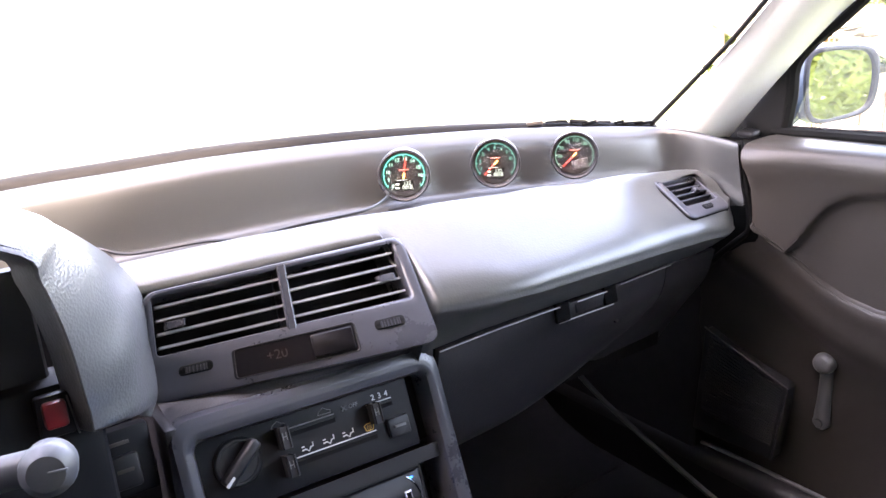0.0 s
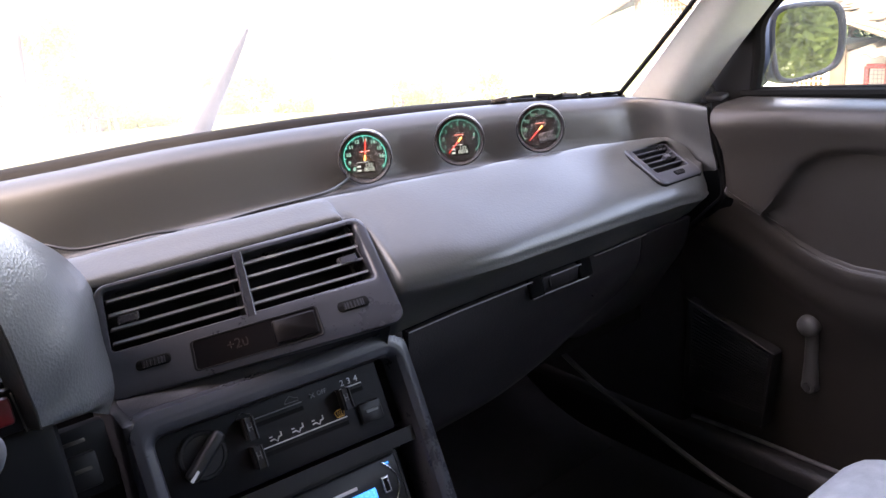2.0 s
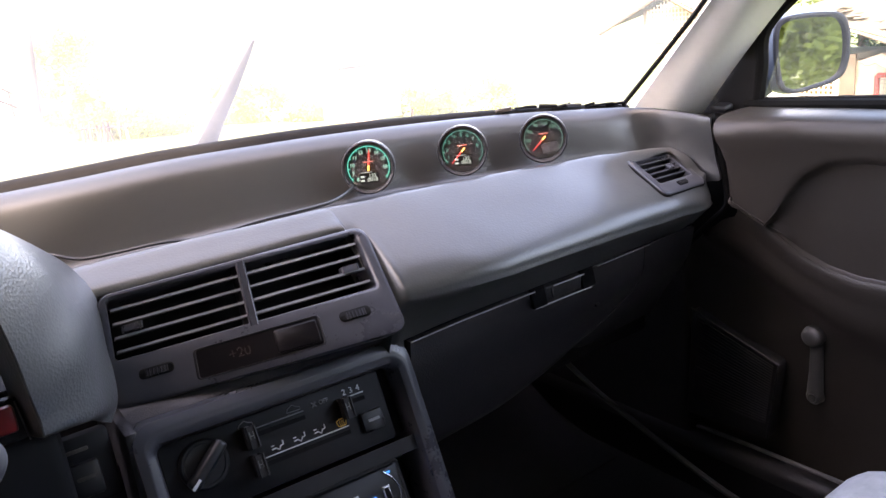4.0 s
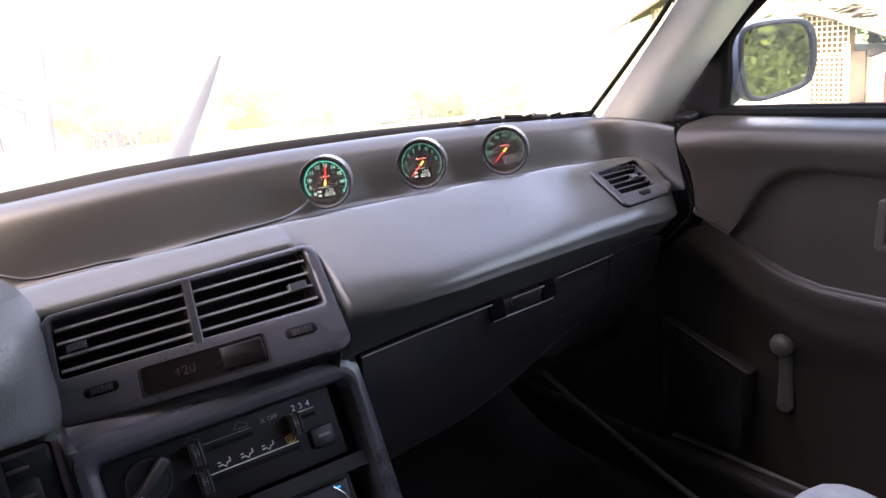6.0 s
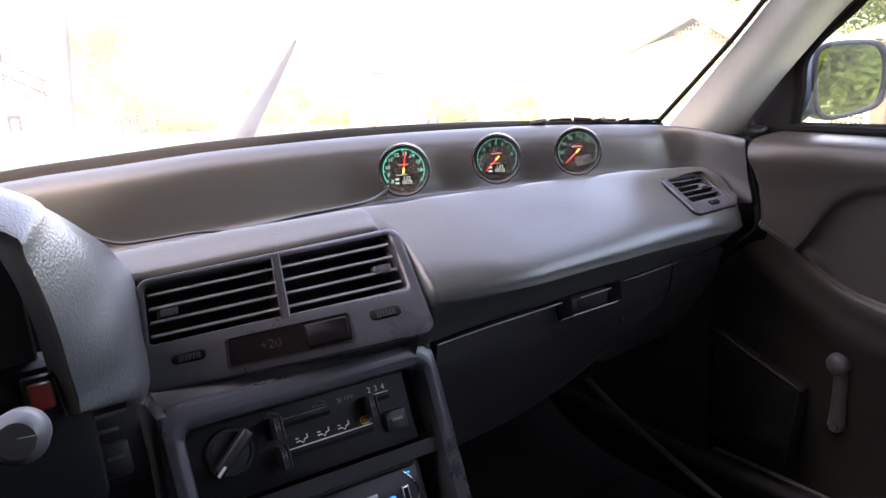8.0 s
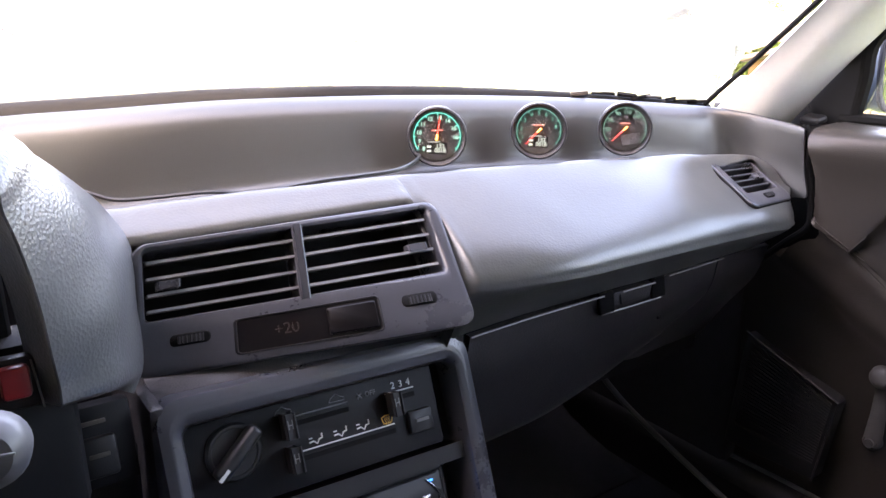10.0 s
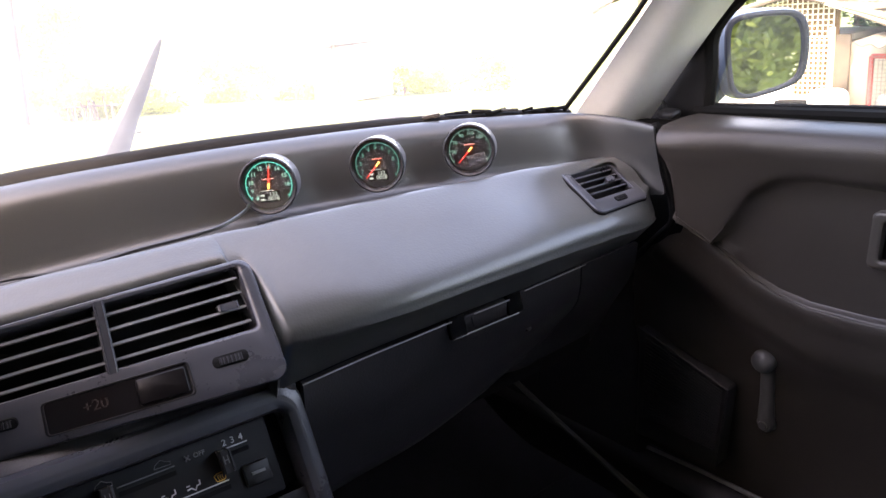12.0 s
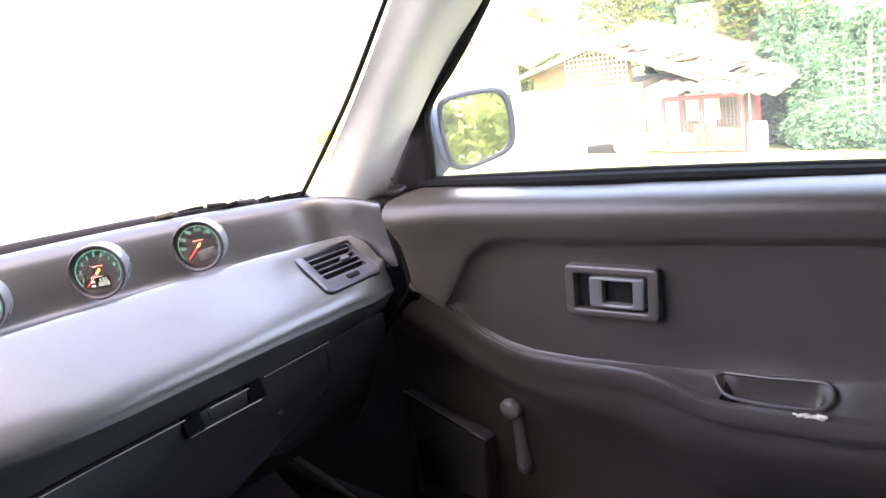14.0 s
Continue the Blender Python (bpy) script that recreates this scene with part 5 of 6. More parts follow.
part("stem", rod([(0.742, 0.020, 0.892), (0.738, 0.026, 0.916)], 0.004, 8, taper=0.6), BLACK, lever2)

# ---------------------------------------------------------------- door mirror
mirror = thing("door_mirror", "pale blue painted door mirror outside the passenger window", "wing mirror")
MX, MN = Vector((0.8, -0.6, 0)), Vector((-0.6, -0.8, 0))


def mp(a, z, w=0.0):
    return Vector((0.813, -0.014, 0)) + 1.06 * a * MX + w * MN + Vector((0, 0, z))


outline = [(0.000, 0.925), (0.008, 0.912), (0.026, 0.907), (0.058, 0.911), (0.088, 0.918), (0.103, 0.930), (0.1095, 0.955), (0.1095, 0.985), (0.104, 1.004), (0.092, 1.015), (0.066, 1.019), (0.030, 1.019), (0.006, 1.015), (-0.004, 1.003), (-0.005, 0.965)]
mid_a, mid_z = 0.0525, 0.963


def shrink(k, w):
    lean = 1.0 if w > -0.015 else 0.0
    return [mp(mid_a + (q.x - mid_a) * k, mid_z + (q.y - mid_z) * k, w - lean * k * (0.24 * (q.x - mid_a) + 0.05 * (q.y - mid_z))) for q in ring]


ring = [Vector((a, z)) for a, z in ((q[0], q[1]) for q in [tuple(v) for v in smooth_curve([(a, z, 0) for a, z in outline + outline[:1]], 3)[:-1]])]
hull = bmesh.new()
loops = [[hull.verts.new(q) for q in shrink(k, w)] for k, w in ((0.93, -0.004), (0.95, 0.006), (0.985, 0.007), (1.0, 0.003), (1.03, -0.010), (1.02, -0.030), (0.90, -0.055), (0.60, -0.072), (0.2, -0.078))]
for r, s in zip(loops, loops[1:]):
    for k in range(len(r)):
        hull.faces.new((r[k], r[(k + 1) % len(r)], s[(k + 1) % len(r)], s[k]))
hull.faces.new(loops[-1])
part("housing", hull, PAINT, mirror, "pale blue housing")
rim = bmesh.new()
loops = [[rim.verts.new(q) for q in shrink(k, w)] for k, w in ((0.85, -0.012), (0.855, 0.0080), (0.87, 0.0110), (0.92, 0.0125), (0.965, 0.0118), (0.985, 0.0105), (0.99, 0.006))]
for r, s in zip(loops, loops[1:]):
    for k in range(len(r)):
        rim.faces.new((r[k], r[(k + 1) % len(r)], s[(k + 1) % len(r)], s[k]))
part("rim", rim, MIRROR_RIM, mirror, "dark grey rim")
face = bmesh.new()
tilt = [mp(mid_a + (q.x - mid_a) * 0.87, mid_z + (q.y - mid_z) * 0.87, 0.0085 - 0.24 * (q.x - mid_a) - 0.05 * (q.y - mid_z)) for q in ring]
face.faces.new([face.verts.new(q) for q in tilt])
back = bmesh.ops.extrude_face_region(face, geom=face.faces[:])
bmesh.ops.translate(face, vec=MN * -0.002, verts=[v for v in back["geom"] if isinstance(v, bmesh.types.BMVert)])
part("mirror_glass", face, MIRROR, mirror, "reflecting glass")
part("foot", sheet([[(0.775, 0.045, 0.890), (0.785, 0.012, 0.892), (0.80, -0.005, 0.897), (0.822, -0.012, 0.91)], [(0.775, 0.045, 0.93), (0.785, 0.016, 0.94), (0.798, 0.0, 0.95), (0.812, -0.008, 0.96)],
                    [(0.775, 0.035, 0.985), (0.785, 0.014, 0.995), (0.796, 0.000, 1.003), (0.810, -0.010, 1.008)]], 0.02, 4, 4), PAINT, mirror)

# ---------------------------------------------------------------- wiper and seat
wiper = thing("windscreen_wiper", "dark grey wiper arm raised against the windscreen glass", "wiper")
blade = bmesh.new()
rows = []
for (x, y, z), w in (((0.100, 0.425, 0.905), 0.017), ((0.113, 0.408, 0.932), 0.0155), ((0.126, 0.382, 0.965), 0.012), ((0.142, 0.350, 1.003), 0.009), ((0.158, 0.315, 1.045), 0.005), ((0.164, 0.302, 1.060), 0.002)):
    x, y, z, w = 0.0314 + 1.13 * x, 0.0865 + 1.13 * y, 1.13 * z - 0.1377, 1.13 * w
    rows.append([blade.verts.new((x + sx * w, y + sy * 0.35 * w, z + sy * 0.35 * w)) for sx, sy in ((-1, -1), (-0.6, -1.6), (0.6, -1.6), (1, -1), (1, 1), (-1, 1))])
for r, s in zip(rows, rows[1:]):
    for k in range(6):
        blade.faces.new((r[k], r[(k + 1) % 6], s[(k + 1) % 6], s[k]))
blade.faces.new(rows[0][::-1])
blade.faces.new(rows[-1])
part("arm", blade, WIPER_GREY, wiper)
part("pivot", lathe([(0.020, -0.05), (0.020, 0.0), (0.016, 0.006), (0, 0.007)], pose(0.142, 0.572, 0.874), 20), BLACK, wiper)
part("hose", rod(smooth_curve([(0.127, 0.552, 0.930), (0.159, 0.536, 0.929), (0.195, 0.538, 0.931)], 4), 0.0018, 6), GREY_INK, wiper)

seat = thing("passenger_seat", "grey cloth passenger seat", "car seat")
part("cushion", block((0.33, -0.561, 0.474), (0.44, 0.54, 0.15), 0.055, (4, 0, 0), 5), SEAT, seat, "grey cloth cushion")
part("backrest", block((0.33, -0.98, 0.80), (0.44, 0.14, 0.62), 0.055, (-14, 0, 0), 5), SEAT, seat)
part("seat_base", block((0.33, -0.68, 0.34), (0.38, 0.46, 0.16), 0.02), BLACK, seat)

# ---------------------------------------------------------------- outside
GROUND_DROP = 0.112


def ground_z(x, y):
    k = min(max(x - 1.5, 0.0), 14.0)
    return -GROUND_DROP * k - 0.02 * min(max(y - 6.0, 0.0), 20.0)


ground = bmesh.new()
gx = [-600, -120, -40, -12, -4, -1.5, 1.5, 3, 5, 7, 9, 11, 13, 15.5, 20, 40, 120, 600]
gy = [-600, -120, -40, -14, -6, -2, 2, 6, 8, 10, 12, 14, 18, 22, 26, 40, 120, 600]
gv = [[ground.verts.new((x, y, ground_z(x, y))) for x in gx] for y in gy]
for j in range(len(gy) - 1):
    for i in range(len(gx) - 1):
        ground.faces.new((gv[j][i], gv[j][i + 1], gv[j + 1][i + 1], gv[j + 1][i]))
tagged(part("ground", ground, GROUND, sharp=1), "sunlit dry grass yard sloping away", "ground", kind="structure")


def leaves(center, size, count, leaf, seed, bm=None, drop=0.0):
    """Leaf blades scattered in uneven clumps inside an ellipsoid."""
    rnd = random.Random(seed)
    bm = bm or bmesh.new()
    clumps = []
    for _ in range(max(8, count // 70)):
        while True:
            d = Vector((rnd.uniform(-1, 1), rnd.uniform(-1, 1), rnd.uniform(-1, 1)))
            if d.length < 1:
                break
        clumps.append((d, rnd.uniform(0.10, 0.24)))
    for _ in range(count):
        d, r = rnd.choice(clumps)
        q = d + Vector((rnd.gauss(0, r), rnd.gauss(0, r), rnd.gauss(0, r)))
        at = Vector(center) + Vector((q.x * size[0], q.y * size[1], q.z * size[2] - drop * rnd.random()))
        m = Matrix.Translation(at) @ Euler((rnd.uniform(0, 6.3), rnd.uniform(0, 6.3), rnd.uniform(0, 6.3))).to_matrix().to_4x4()
        s = leaf * rnd.uniform(0.6, 1.4)
        bm.faces.new([bm.verts.new(m @ Vector(p)) for p in ((-0.35 * s, 0, 0), (0, -s, 0.15 * s), (0.35 * s, 0, 0), (0, s, 0.15 * s))])
    return bm


def tree(x, y, height, crown, seed, mat=None, leaf=0.11, count=2600, trunk=0.12):
    """A tapered trunk with limbs and a crown of separate leaves."""
    rnd = random.Random(seed)
    z = ground_z(x, y)
    t = thing("tree", "leafy green sunlit tree beside the yard", "tree", "trees around the yard", (x, y, z))
    top = Vector((x + rnd.uniform(-0.3, 0.3), y + rnd.uniform(-0.3, 0.3), z + height * 0.8))
    wood = rod(smooth_curve([(x, y, z - 0.1), (x + rnd.uniform(-0.1, 0.1), y, z + height * 0.3), tuple(0.5 * (Vector((x, y, z + height * 0.3)) + top)), tuple(top)], 4), trunk, 8, taper=0.25)
    for k in range(6):
        a, h = rnd.uniform(0, 6.3), rnd.uniform(0.35, 0.7)
        p = Vector((x, y, z + height * h))
        rod([p, p + Vector((math.cos(a) * crown * 0.4, math.sin(a) * crown * 0.4, height * 0.12)), p + Vector((math.cos(a) * crown * 0.8, math.sin(a) * crown * 0.8, height * 0.3))], trunk * 0.4, 6, wood, 0.3)
    part("trunk", wood, BARK, t)
    part("crown", leaves((x, y, z + height * 0.68), (crown, crown, height * 0.36), count, leaf, seed), mat or LEAF, t, sharp=180)
    return settle(t)


def bush(x, y, size, seed, mat=None, leaf=0.09, count=1800):
    z = ground_z(x, y)
    t = thing("bush", "dense green bush", "bush", "bushes round the yard", (x, y, z))
    part("foliage", leaves((x, y, z + size[2] * 0.8), size, count, leaf, seed, drop=0.25 * size[2]), mat or LEAF, t, sharp=180)
    stem = rod([(x, y, z - 0.05), (x, y, z + size[2] * 0.9)], 0.05, 6, taper=0.4)
    part("stem", stem, BARK, t)
    return settle(t)


# the shed with lattice gable, to the passenger side
FX = 11.0
shed = thing("garden_shed", "pale limewashed shed with white lattice gable and sheet roof", "shed")
base = ground_z(FX, 5.5) - 0.1
part("wall", block((FX + 0.9, 6.3, 0.5 * (base - 0.02)), (1.6, 2.3, -base - 0.02), 0.02), LIMEWASH, shed, "limewashed wall")
part("wall", block((FX + 0.75, 4.72, 0.5 * (base - 0.10)), (1.3, 0.80, -base - 0.10), 0.02), BEIGE_WALL, shed, "beige wall")
part("gable_back", sheet([[(FX + 0.12, 6.95, 0.00), (FX + 0.12, 5.1, 0.00)], [(FX + 0.12, 6.95, 0.26), (FX + 0.12, 5.1, 0.44)], [(FX + 0.12, 5.65, 0.58), (FX + 0.12, 5.55, 0.58)]], 0.02, 1, 1), GABLE_BACK, shed)
part("dark_opening", block((FX + 0.02, 5.56, -1.03), (0.20, 0.74, 0.20), 0.01), DEEP, shed)


def lattice(y0, y1, z0, z1, x, parent, step=0.075, top=None, name="lattice_strip"):
    n = int(abs(y1 - y0) / step)
    for i in range(n + 1):
        y = min(y0, y1) + i * step
        hi = top(y) if top else z1
        if hi - z0 > 0.03:
            part(name, block((x, y, 0.5 * (z0 + hi)), (0.012, 0.018, hi - z0), 0), LATTICE, parent)
    for j in range(int((z1 - z0) / step) + 1):
        z = z0 + j * step
        ys = [y for y in (min(y0, y1) + i * step for i in range(n + 1)) if not top or top(y) > z]
        if len(ys) > 1:
            part(name, block((x - 0.014, 0.5 * (ys[0] + ys[-1]), z), (0.012, ys[-1] - ys[0] + 0.02, 0.018), 0), LATTICE, parent)


gable = part("gable_frame", rod([(FX + 0.05, 7.05, 0.27), (FX + 0.05, 5.62, 0.62), (FX + 0.05, 5.05, 0.42)], 0.03, 6), OLD_WOOD, shed)
lattice(6.25, 5.12, 0.00, 0.58, FX + 0.0, gable, step=0.078, top=lambda y: 0.60 - 0.23 * (y - 5.62) if y > 5.62 else 0.60 - 0.28 * (5.62 - y))
part("lattice_post", block((FX - 0.02, 5.12, -0.42), (0.06, 0.07, 1.1), 0.01), LATTICE, shed)
low_back = part("lattice_back", block((FX + 0.06, 5.44, -0.43), (0.04, 0.56, 0.84), 0.01), GABLE_BACK, shed)
lattice(5.72, 5.17, -0.84, -0.02, FX + 0.0, low_back, step=0.072)
part("board_wall", block((FX + 0.02, 4.98, -0.45), (0.05, 0.22, 0.95), 0.01), OLD_WOOD, shed, "weathered board beside the lattice")
left_lat = part("lattice_frame", block((FX + 0.55, 8.0, -0.05), (0.05, 0.06, 0.9), 0.01), LATTICE, shed)
lattice(8.95, 7.75, 0.32, 1.02, FX + 0.46, left_lat, top=lambda y: 1.06 - 0.42 * abs(y - 8.35))
part("gable_back", block((FX + 0.62, 8.35, 0.42), (0.04, 1.5, 0.9), 0.01), BEIGE_WALL, shed)


def roof_sheet(a, b, c, d, waves, parent, amp=0.02, name="roof_sheet"):
    """A corrugated sheet between the corners a-b (front) and c-d (back)."""
    a, b, c, d = (Vector(q) for q in (a, b, c, d))
    n = waves * 6
    rows = []
    for e, f in ((a, b), (c, d)):
        rows.append([e.lerp(f, i / n) + Vector((0, 0, amp * math.sin(2 * math.pi * i / 6))) for i in range(n + 1)])
    return part(name, sheet(rows, 0.008, 1, 1, away=(0, 0, 8)), ROOF_TIN, parent)


roof_sheet((FX - 0.25, 5.62, 0.66), (FX - 0.25, 2.72, -0.18), (FX + 1.7, 5.62, 0.92), (FX + 1.7, 2.8, 0.06), 40, shed, 0.010)
roof_sheet((FX - 0.25, 7.08, 0.30), (FX - 0.25, 5.60, 0.66), (FX + 1.7, 7.1, 0.52), (FX + 1.7, 5.60, 0.92), 16, shed, 0.010)
roof_sheet((FX + 0.2, 8.35, 1.14), (FX + 0.2, 7.0, 0.44), (FX + 1.9, 8.35, 1.40), (FX + 1.9, 7.0, 0.72), 14, shed, 0.010)
roof_sheet((FX + 0.2, 9.8, 0.54), (FX + 0.2, 8.35, 1.14), (FX + 1.9, 9.8, 0.84), (FX + 1.9, 8.35, 1.40), 14, shed, 0.010)
for k in range(4):
    part("bamboo_pole", rod([(FX - 0.30, 5.6 - 0.25 * k, 0.64 - 0.085 * k), (FX - 0.33, 2.62 + 0.20 * k, -0.17 - 0.02 * k)], 0.020, 6), OLD_WOOD if k % 2 else LATTICE, shed)
# dark rods added along the front roof edges to draw their shading
for a, b in (((FX - 0.27, 7.08, 0.26), (FX - 0.27, 5.62, 0.62)), ((FX - 0.27, 5.62, 0.62), (FX - 0.27, 2.72, -0.22)), ((FX + 0.18, 8.35, 1.10), (FX + 0.18, 7.0, 0.40)), ((FX + 0.18, 9.8, 0.50), (FX + 0.18, 8.35, 1.10))):
    part("roof_edge_shade", rod([a, b], 0.030, 6), OLD_WOOD, shed)
# broken sheet pieces and dry leaves lying on the roof edge
rnd = random.Random(14)
for k in range(34):
    y = 2.9 + 2.5 * rnd.random()
    z = 0.66 - 0.29 * (5.62 - y)
    part("roof_scrap", block((FX - 0.1 + 0.5 * rnd.random(), y, z + 0.05), (0.25, rnd.uniform(0.12, 0.4), 0.02), 0.004, (rnd.uniform(-25, 5), rnd.uniform(-12, 8), rnd.uniform(-30, 30))), ROOF_TIN if k % 3 else OLD_WOOD, shed)

part("rear_wall", block((FX + 1.78, 4.2, 0.1), (0.08, 1.7, 1.9), 0.02), OLD_WOOD, shed, "dark weathered rear wall")

# the red cage on legs, its little roof, a white drum and a sack
cage = thing("animal_cage", "red painted wooden cage with wire mesh on legs", "cage")
y0, y1, z0, z1 = 4.33, 3.19, -1.07, -0.21
for y in (y0, 0.5 * (y0 + y1), y1):
    part("post", block((FX - 0.5, y, 0.5 * (z1 + z0 - 0.25)), (0.05, 0.055, z1 - z0 + 0.25), 0.004), RED_WOOD, cage)
    part("post", block((FX + 0.1, y, 0.5 * (z1 + z0 - 0.25)), (0.05, 0.055, z1 - z0 + 0.25), 0.004), RED_WOOD, cage)
for z in (z0, z1, z0 + 0.12):
    part("rail", block((FX - 0.505, 0.5 * (y0 + y1), z), (0.045, y0 - y1, 0.06), 0.004), RED_WOOD, cage)
part("floor_board", block((FX - 0.2, 0.5 * (y0 + y1), z0), (0.6, y0 - y1, 0.03), 0.004), OLD_WOOD, cage)
# dark back panel stands in for the shade inside the cage
part("back_panel", block((FX + 0.1, 0.5 * (y0 + y1), 0.5 * (z0 + z1)), (0.02, y0 - y1, z1 - z0), 0.004), OLD_WOOD, cage)
part("pale_sheet", block((FX + 0.07, 3.98, -0.42), (0.02, 0.52, 0.40), 0.004), LATTICE, cage, "pale sheet at the back of the cage")
part("pale_strip", block((FX - 0.46, 3.66, -0.42), (0.02, 0.17, 0.42), 0.004), LATTICE, cage)
part("leaning_board", block((FX - 0.42, 3.58, -0.82), (0.02, 0.70, 0.36), 0.004, (8, -14, 0)), BOARD, cage, "brown board leaning in the cage")
part("feed_sack", block((FX - 0.35, 4.11, -0.86), (0.2, 0.36, 0.26), 0.09, (14, 0, 20), 4), GREY_INK, cage, "crumpled grey sack")
mesh = bmesh.new()
for i in range(23):
    y = y1 + (y0 - y1) * i / 22
    block((FX - 0.53, y, 0.5 * (z0 + z1)), (0.004, 0.005, z1 - z0), 0, bm=mesh)
for i in range(17):
    block((FX - 0.533, 0.5 * (y0 + y1), z0 + (z1 - z0) * i / 16), (0.004, y0 - y1, 0.005), 0, bm=mesh)
part("wire_mesh", mesh, WIRE_MESH, cage)
roof_sheet((FX - 0.85, 4.46, -0.01), (FX - 0.85, 2.60, -0.20), (FX + 0.2, 4.46, 0.06), (FX + 0.2, 2.60, -0.08), 9, cage, 0.022, "cage_roof")
part("roof_post", rod([(FX - 0.8, 2.98, ground_z(FX, 3.0) - 0.05), (FX - 0.8, 2.98, -0.16)], 0.015, 6), OLD_WOOD, cage)
drum = thing("drum", "white plastic drum standing beside the cage", "drum")
part("body", lathe([(0, 0), (0.125, 0), (0.13, 0.02), (0.13, 0.40), (0.12, 0.43), (0.12, 0.46), (0, 0.46)], pose(FX - 0.45, 3.02, ground_z(FX - 0.45, 3.0) - 0.06), 24), WHITE_DRUM, drum)
sack = thing("sack", "white sack lying by the shed wall", "sack")
part("body", block((FX - 0.3, 4.98, ground_z(FX - 0.3, 5) + 0.17), (0.4, 0.52, 0.36), 0.14, (0, 6, 15), 5), WHITE_DRUM, sack)

# white house, utility pole and fence ahead
house = thing("house", "white two-storey house with sloping stair rail and small windows", "house")
part("wall", block((-1.6, 16.5, 1.6), (6.3, 5.0, 4.2), 0.03), HOUSE_WALL, house)
part("roof", block((-1.6, 16.5, 3.85), (6.9, 5.6, 0.3), 0.05), ROOF_TIN, house)
for wx, wz, ww, wh in ((1.07, -0.10, 0.20, 0.42), (0.2, -0.05, 0.5, 0.6), (-1.2, -0.05, 0.8, 0.7), (0.9, 1.25, 0.35, 0.5), (-0.6, 1.25, 0.9, 0.7)):
    w = part("window", block((wx, 13.985, wz), (ww, 0.05, wh), 0.008), DARK_RAIL, house)
    part("pane", block((wx, 13.965, wz), (ww - 0.10, 0.03, wh - 0.14), 0.004), DARK_GLASS if ww > 0.3 else HOUSE_WALL, w)
balcony = part("balcony", block((0.35, 13.75, 0.50), (2.6, 0.5, 0.10), 0.01), HOUSE_WALL, house)
for z in (0.0, -0.22):
    part("rail", rod([(-0.4, 13.45, 1.86 + z), (1.60, 13.45, 0.62 + z)], 0.02, 6), DARK_RAIL, balcony)
for i in range(8):
    x = -0.36 + 0.27 * i
    part("rail_post", rod([(x, 13.45, 1.86 - 0.62 * (x + 0.4) + 0.01), (x, 13.45, 1.86 - 0.62 * (x + 0.4) - 0.42)], 0.015, 6), DARK_RAIL, balcony)
part("porch_wall", block((1.55, 13.2, -0.2), (0.5, 1.2, 0.9), 0.02), HOUSE_WALL, house)

pole = thing("utility_pole", "grey concrete utility pole ahead of the car", "utility pole")
part("shaft", rod([(1.50, 12.0, ground_z(1.5, 12.0) - 0.5), (1.70, 12.0, 1.2), (1.95, 12.0, 3.5), (2.1, 12.0, 6.0)], 0.11, 12, taper=0.75), CONCRETE, pole)
fence = thing("fence", "thin wooden picket fence overgrown with plants", "fence")
rnd = random.Random(5)
for i in range(9):
    x = 2.25 + 0.085 * i
    y = 12.3 + rnd.uniform(-0.2, 0.2)
    part("picket", rod([(x, y, ground_z(x, y) - 0.05), (x + rnd.uniform(-0.03, 0.03), y, ground_z(x, y) + rnd.uniform(0.25, 0.5))], 0.018, 5), OLD_WOOD, fence)
part("rail", rod([(2.2, 12.32, 0.02), (3.0, 12.32, -0.06)], 0.02, 5), OLD_WOOD, fence)


def sapling(x, y, height, seed):
    """A thin bare stem with a tuft of drooping leaves at its top."""
    rnd = random.Random(seed)
    z = ground_z(x, y)
    t = thing("sapling", "thin bare-stemmed young plant with a leafy top", "young tree", "young plants by the fence", (x, y, z))
    top = (x + rnd.uniform(-0.06, 0.06), y, z + height)
    part("stem", rod(smooth_curve([(x, y, z - 0.05), (x + rnd.uniform(-0.03, 0.03), y, z + 0.5 * height), top], 4), 0.014, 6, taper=0.5), BARK, t)
    part("crown", leaves((top[0], top[1], top[2] - 0.02), (0.16, 0.16, 0.09), 200, 0.045, seed, drop=0.10), LEAF_SUN, t, sharp=180)
    return settle(t)


for x, y, height, seed in ((1.86, 12.4, 0.50, 101), (2.02, 12.2, 0.42, 102), (2.16, 12.5, 0.62, 103), (2.30, 12.1, 0.46, 104), (2.38, 12.6, 0.72, 105), (2.52, 12.2, 0.50, 106), (2.66, 12.5, 0.58, 107), (2.10, 12.9, 0.85, 108)):
    sapling(x, y, height, seed)

# distant shed among trees ahead
far_shed = thing("far_shed", "small brown shed among plants across the yard", "shed")
part("wall", block((8.8, 15.0, -0.35), (1.5, 1.0, 1.2), 0.02), BEIGE_WALL, far_shed)
roof_sheet((7.9, 14.3, 0.32), (9.8, 14.3, 0.48), (7.9, 15.8, 0.52), (9.8, 15.8, 0.68), 9, far_shed, 0.02)
part("post", rod([(8.05, 14.4, -1.1), (8.1, 14.4, 0.85)], 0.05, 6), OLD_WOOD, far_shed)

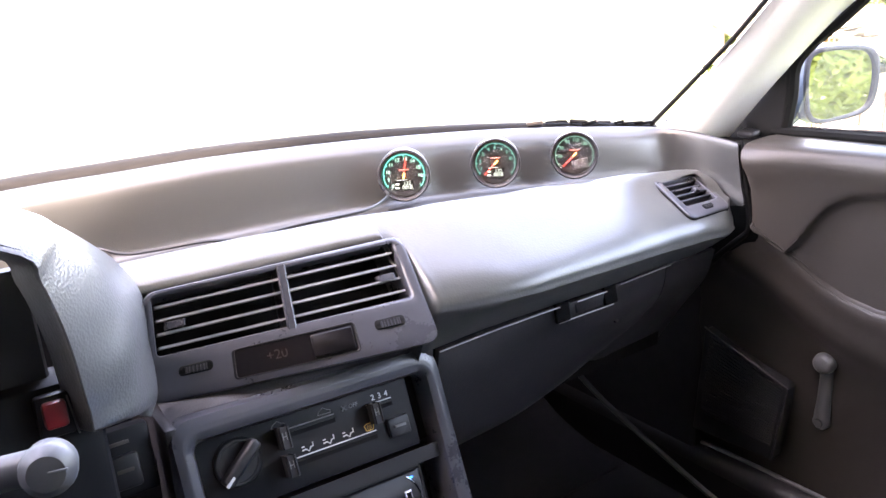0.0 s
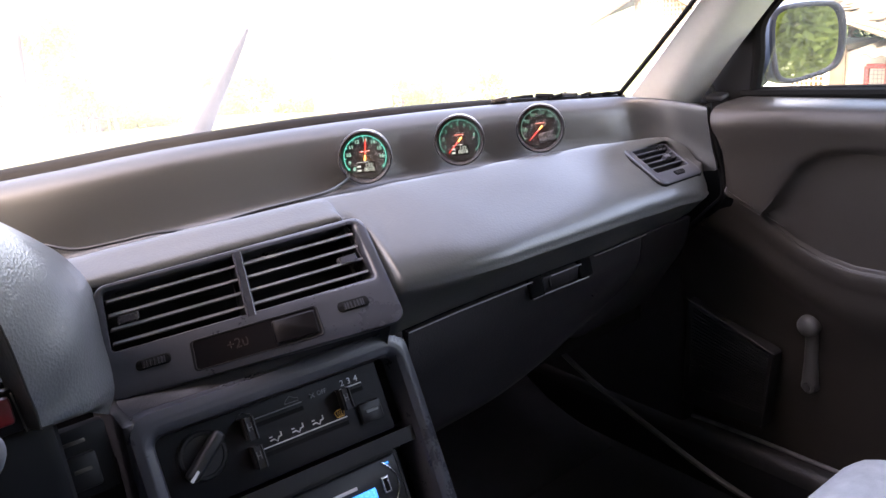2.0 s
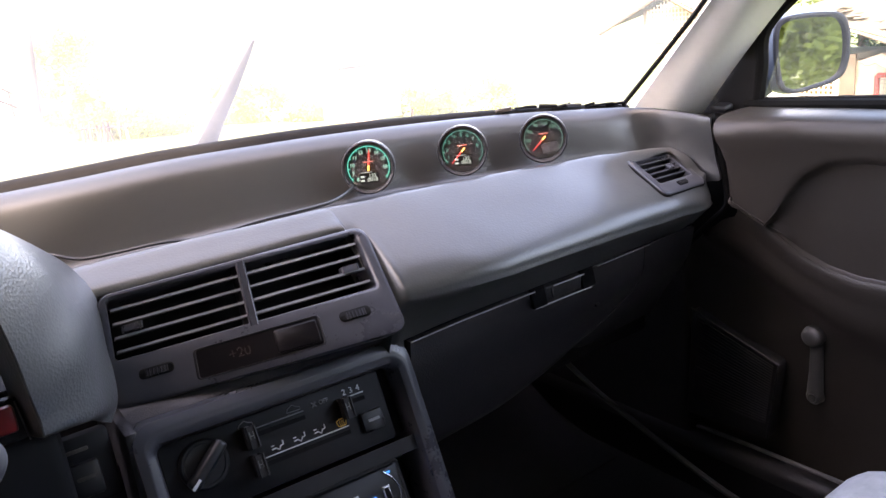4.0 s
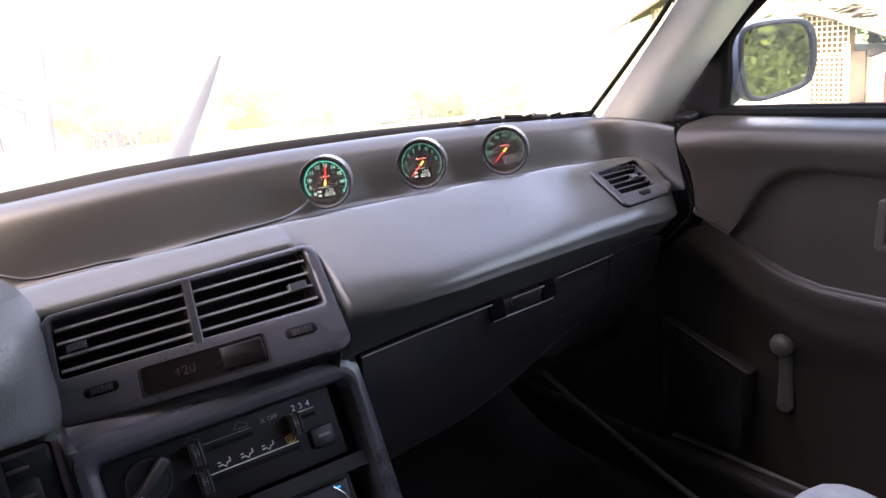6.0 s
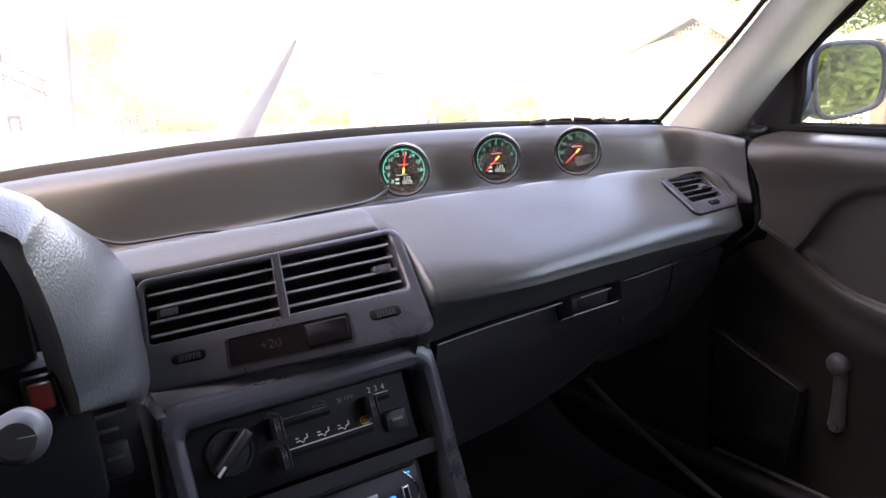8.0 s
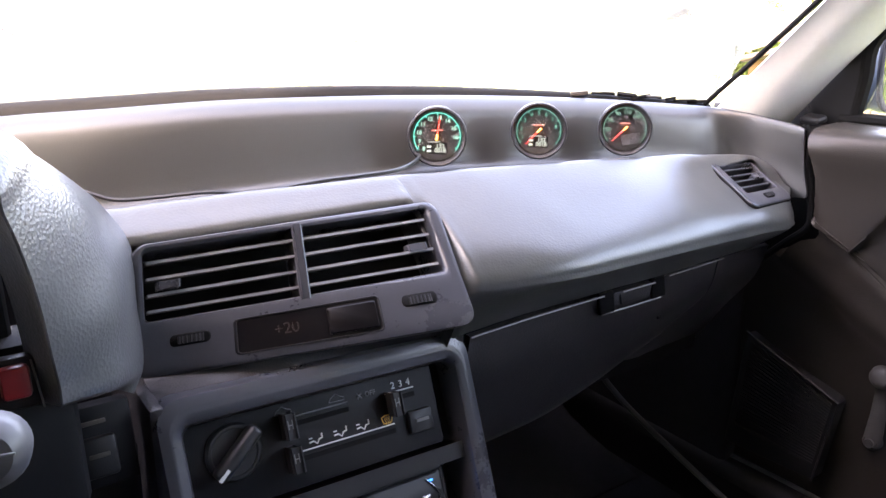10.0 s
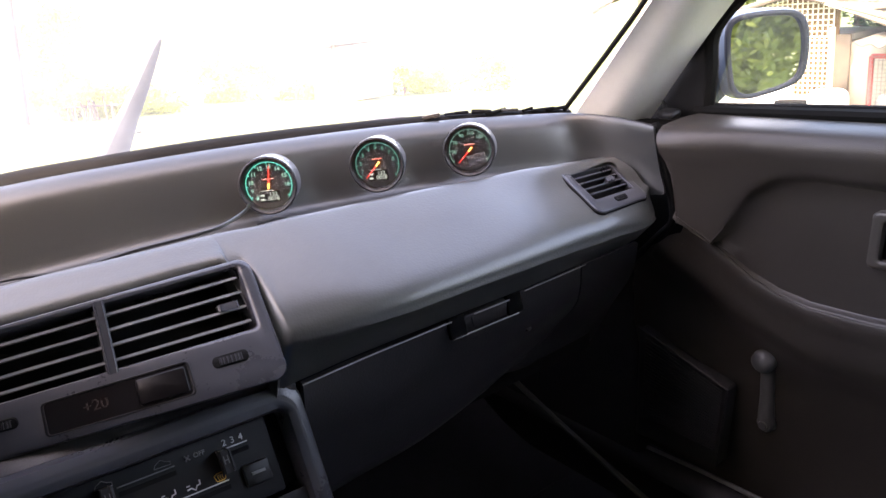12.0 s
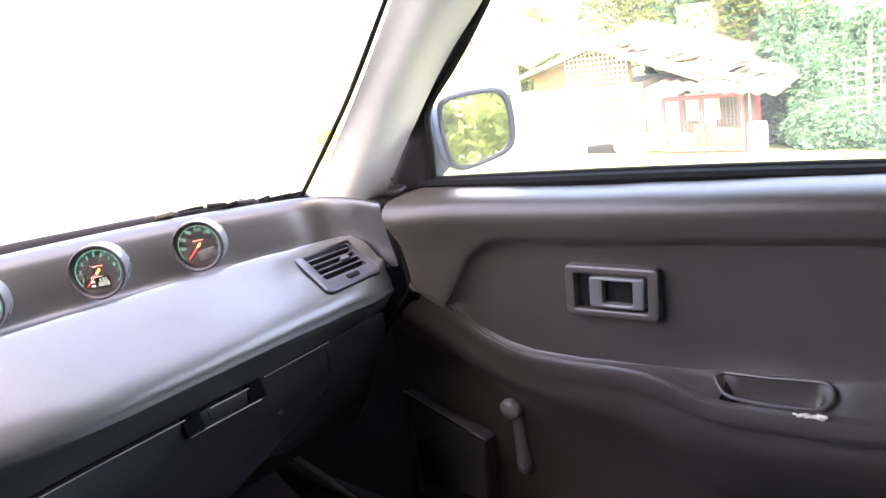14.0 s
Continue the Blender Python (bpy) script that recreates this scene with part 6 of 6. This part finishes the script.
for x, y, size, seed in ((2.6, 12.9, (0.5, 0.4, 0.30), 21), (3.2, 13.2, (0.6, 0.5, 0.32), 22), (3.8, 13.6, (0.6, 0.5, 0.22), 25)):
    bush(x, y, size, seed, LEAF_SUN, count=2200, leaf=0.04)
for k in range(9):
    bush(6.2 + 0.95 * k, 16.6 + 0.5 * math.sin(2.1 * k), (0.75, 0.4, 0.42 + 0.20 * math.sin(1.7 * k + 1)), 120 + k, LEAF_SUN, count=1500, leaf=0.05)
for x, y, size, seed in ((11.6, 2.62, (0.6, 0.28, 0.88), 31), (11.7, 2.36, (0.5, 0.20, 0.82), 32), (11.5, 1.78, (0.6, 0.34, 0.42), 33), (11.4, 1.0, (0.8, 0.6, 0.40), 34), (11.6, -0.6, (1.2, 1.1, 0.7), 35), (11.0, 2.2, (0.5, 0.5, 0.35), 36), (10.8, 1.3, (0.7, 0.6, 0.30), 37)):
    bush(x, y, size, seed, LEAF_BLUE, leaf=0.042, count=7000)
for x, y, h, c, seed in ((13.4, 5.9, 4.6, 1.1, 41), (13.6, 4.5, 5.0, 1.1, 42), (13.0, 3.7, 4.2, 0.7, 43), (14.8, 9.6, 2.9, 0.7, 44), (16.5, -2.8, 5.0, 1.7, 45)):
    tree(x, y, h, c, seed, count=12000, leaf=0.055)
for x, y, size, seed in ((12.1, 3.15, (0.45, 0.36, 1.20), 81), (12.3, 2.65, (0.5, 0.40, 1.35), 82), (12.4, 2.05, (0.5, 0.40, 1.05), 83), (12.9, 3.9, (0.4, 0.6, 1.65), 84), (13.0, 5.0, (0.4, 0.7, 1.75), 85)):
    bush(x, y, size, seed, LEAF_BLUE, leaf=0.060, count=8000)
trellis = thing("trellis", "rusty pole and wire trellis among the bushes", "trellis")
part("pole", rod([(10.9, 1.74, ground_z(10.9, 1.74) - 0.1), (10.9, 1.72, 0.40)], 0.028, 8), RED_WOOD, trellis)
part("pole", rod([(10.9, 1.30, ground_z(10.9, 1.3) - 0.1), (10.9, 1.32, 0.30)], 0.020, 8), OLD_WOOD, trellis)
for k in range(7):
    part("wire", rod([(10.9, 2.05, 0.05 - 0.12 * k), (10.9, 1.2, 0.12 - 0.12 * k)], 0.007, 5), WIRE_MESH, trellis)
for k in range(6):
    part("wire", rod([(10.91, 2.02 - 0.14 * k, -0.75), (10.91, 2.02 - 0.14 * k, 0.10)], 0.007, 5), WIRE_MESH, trellis)
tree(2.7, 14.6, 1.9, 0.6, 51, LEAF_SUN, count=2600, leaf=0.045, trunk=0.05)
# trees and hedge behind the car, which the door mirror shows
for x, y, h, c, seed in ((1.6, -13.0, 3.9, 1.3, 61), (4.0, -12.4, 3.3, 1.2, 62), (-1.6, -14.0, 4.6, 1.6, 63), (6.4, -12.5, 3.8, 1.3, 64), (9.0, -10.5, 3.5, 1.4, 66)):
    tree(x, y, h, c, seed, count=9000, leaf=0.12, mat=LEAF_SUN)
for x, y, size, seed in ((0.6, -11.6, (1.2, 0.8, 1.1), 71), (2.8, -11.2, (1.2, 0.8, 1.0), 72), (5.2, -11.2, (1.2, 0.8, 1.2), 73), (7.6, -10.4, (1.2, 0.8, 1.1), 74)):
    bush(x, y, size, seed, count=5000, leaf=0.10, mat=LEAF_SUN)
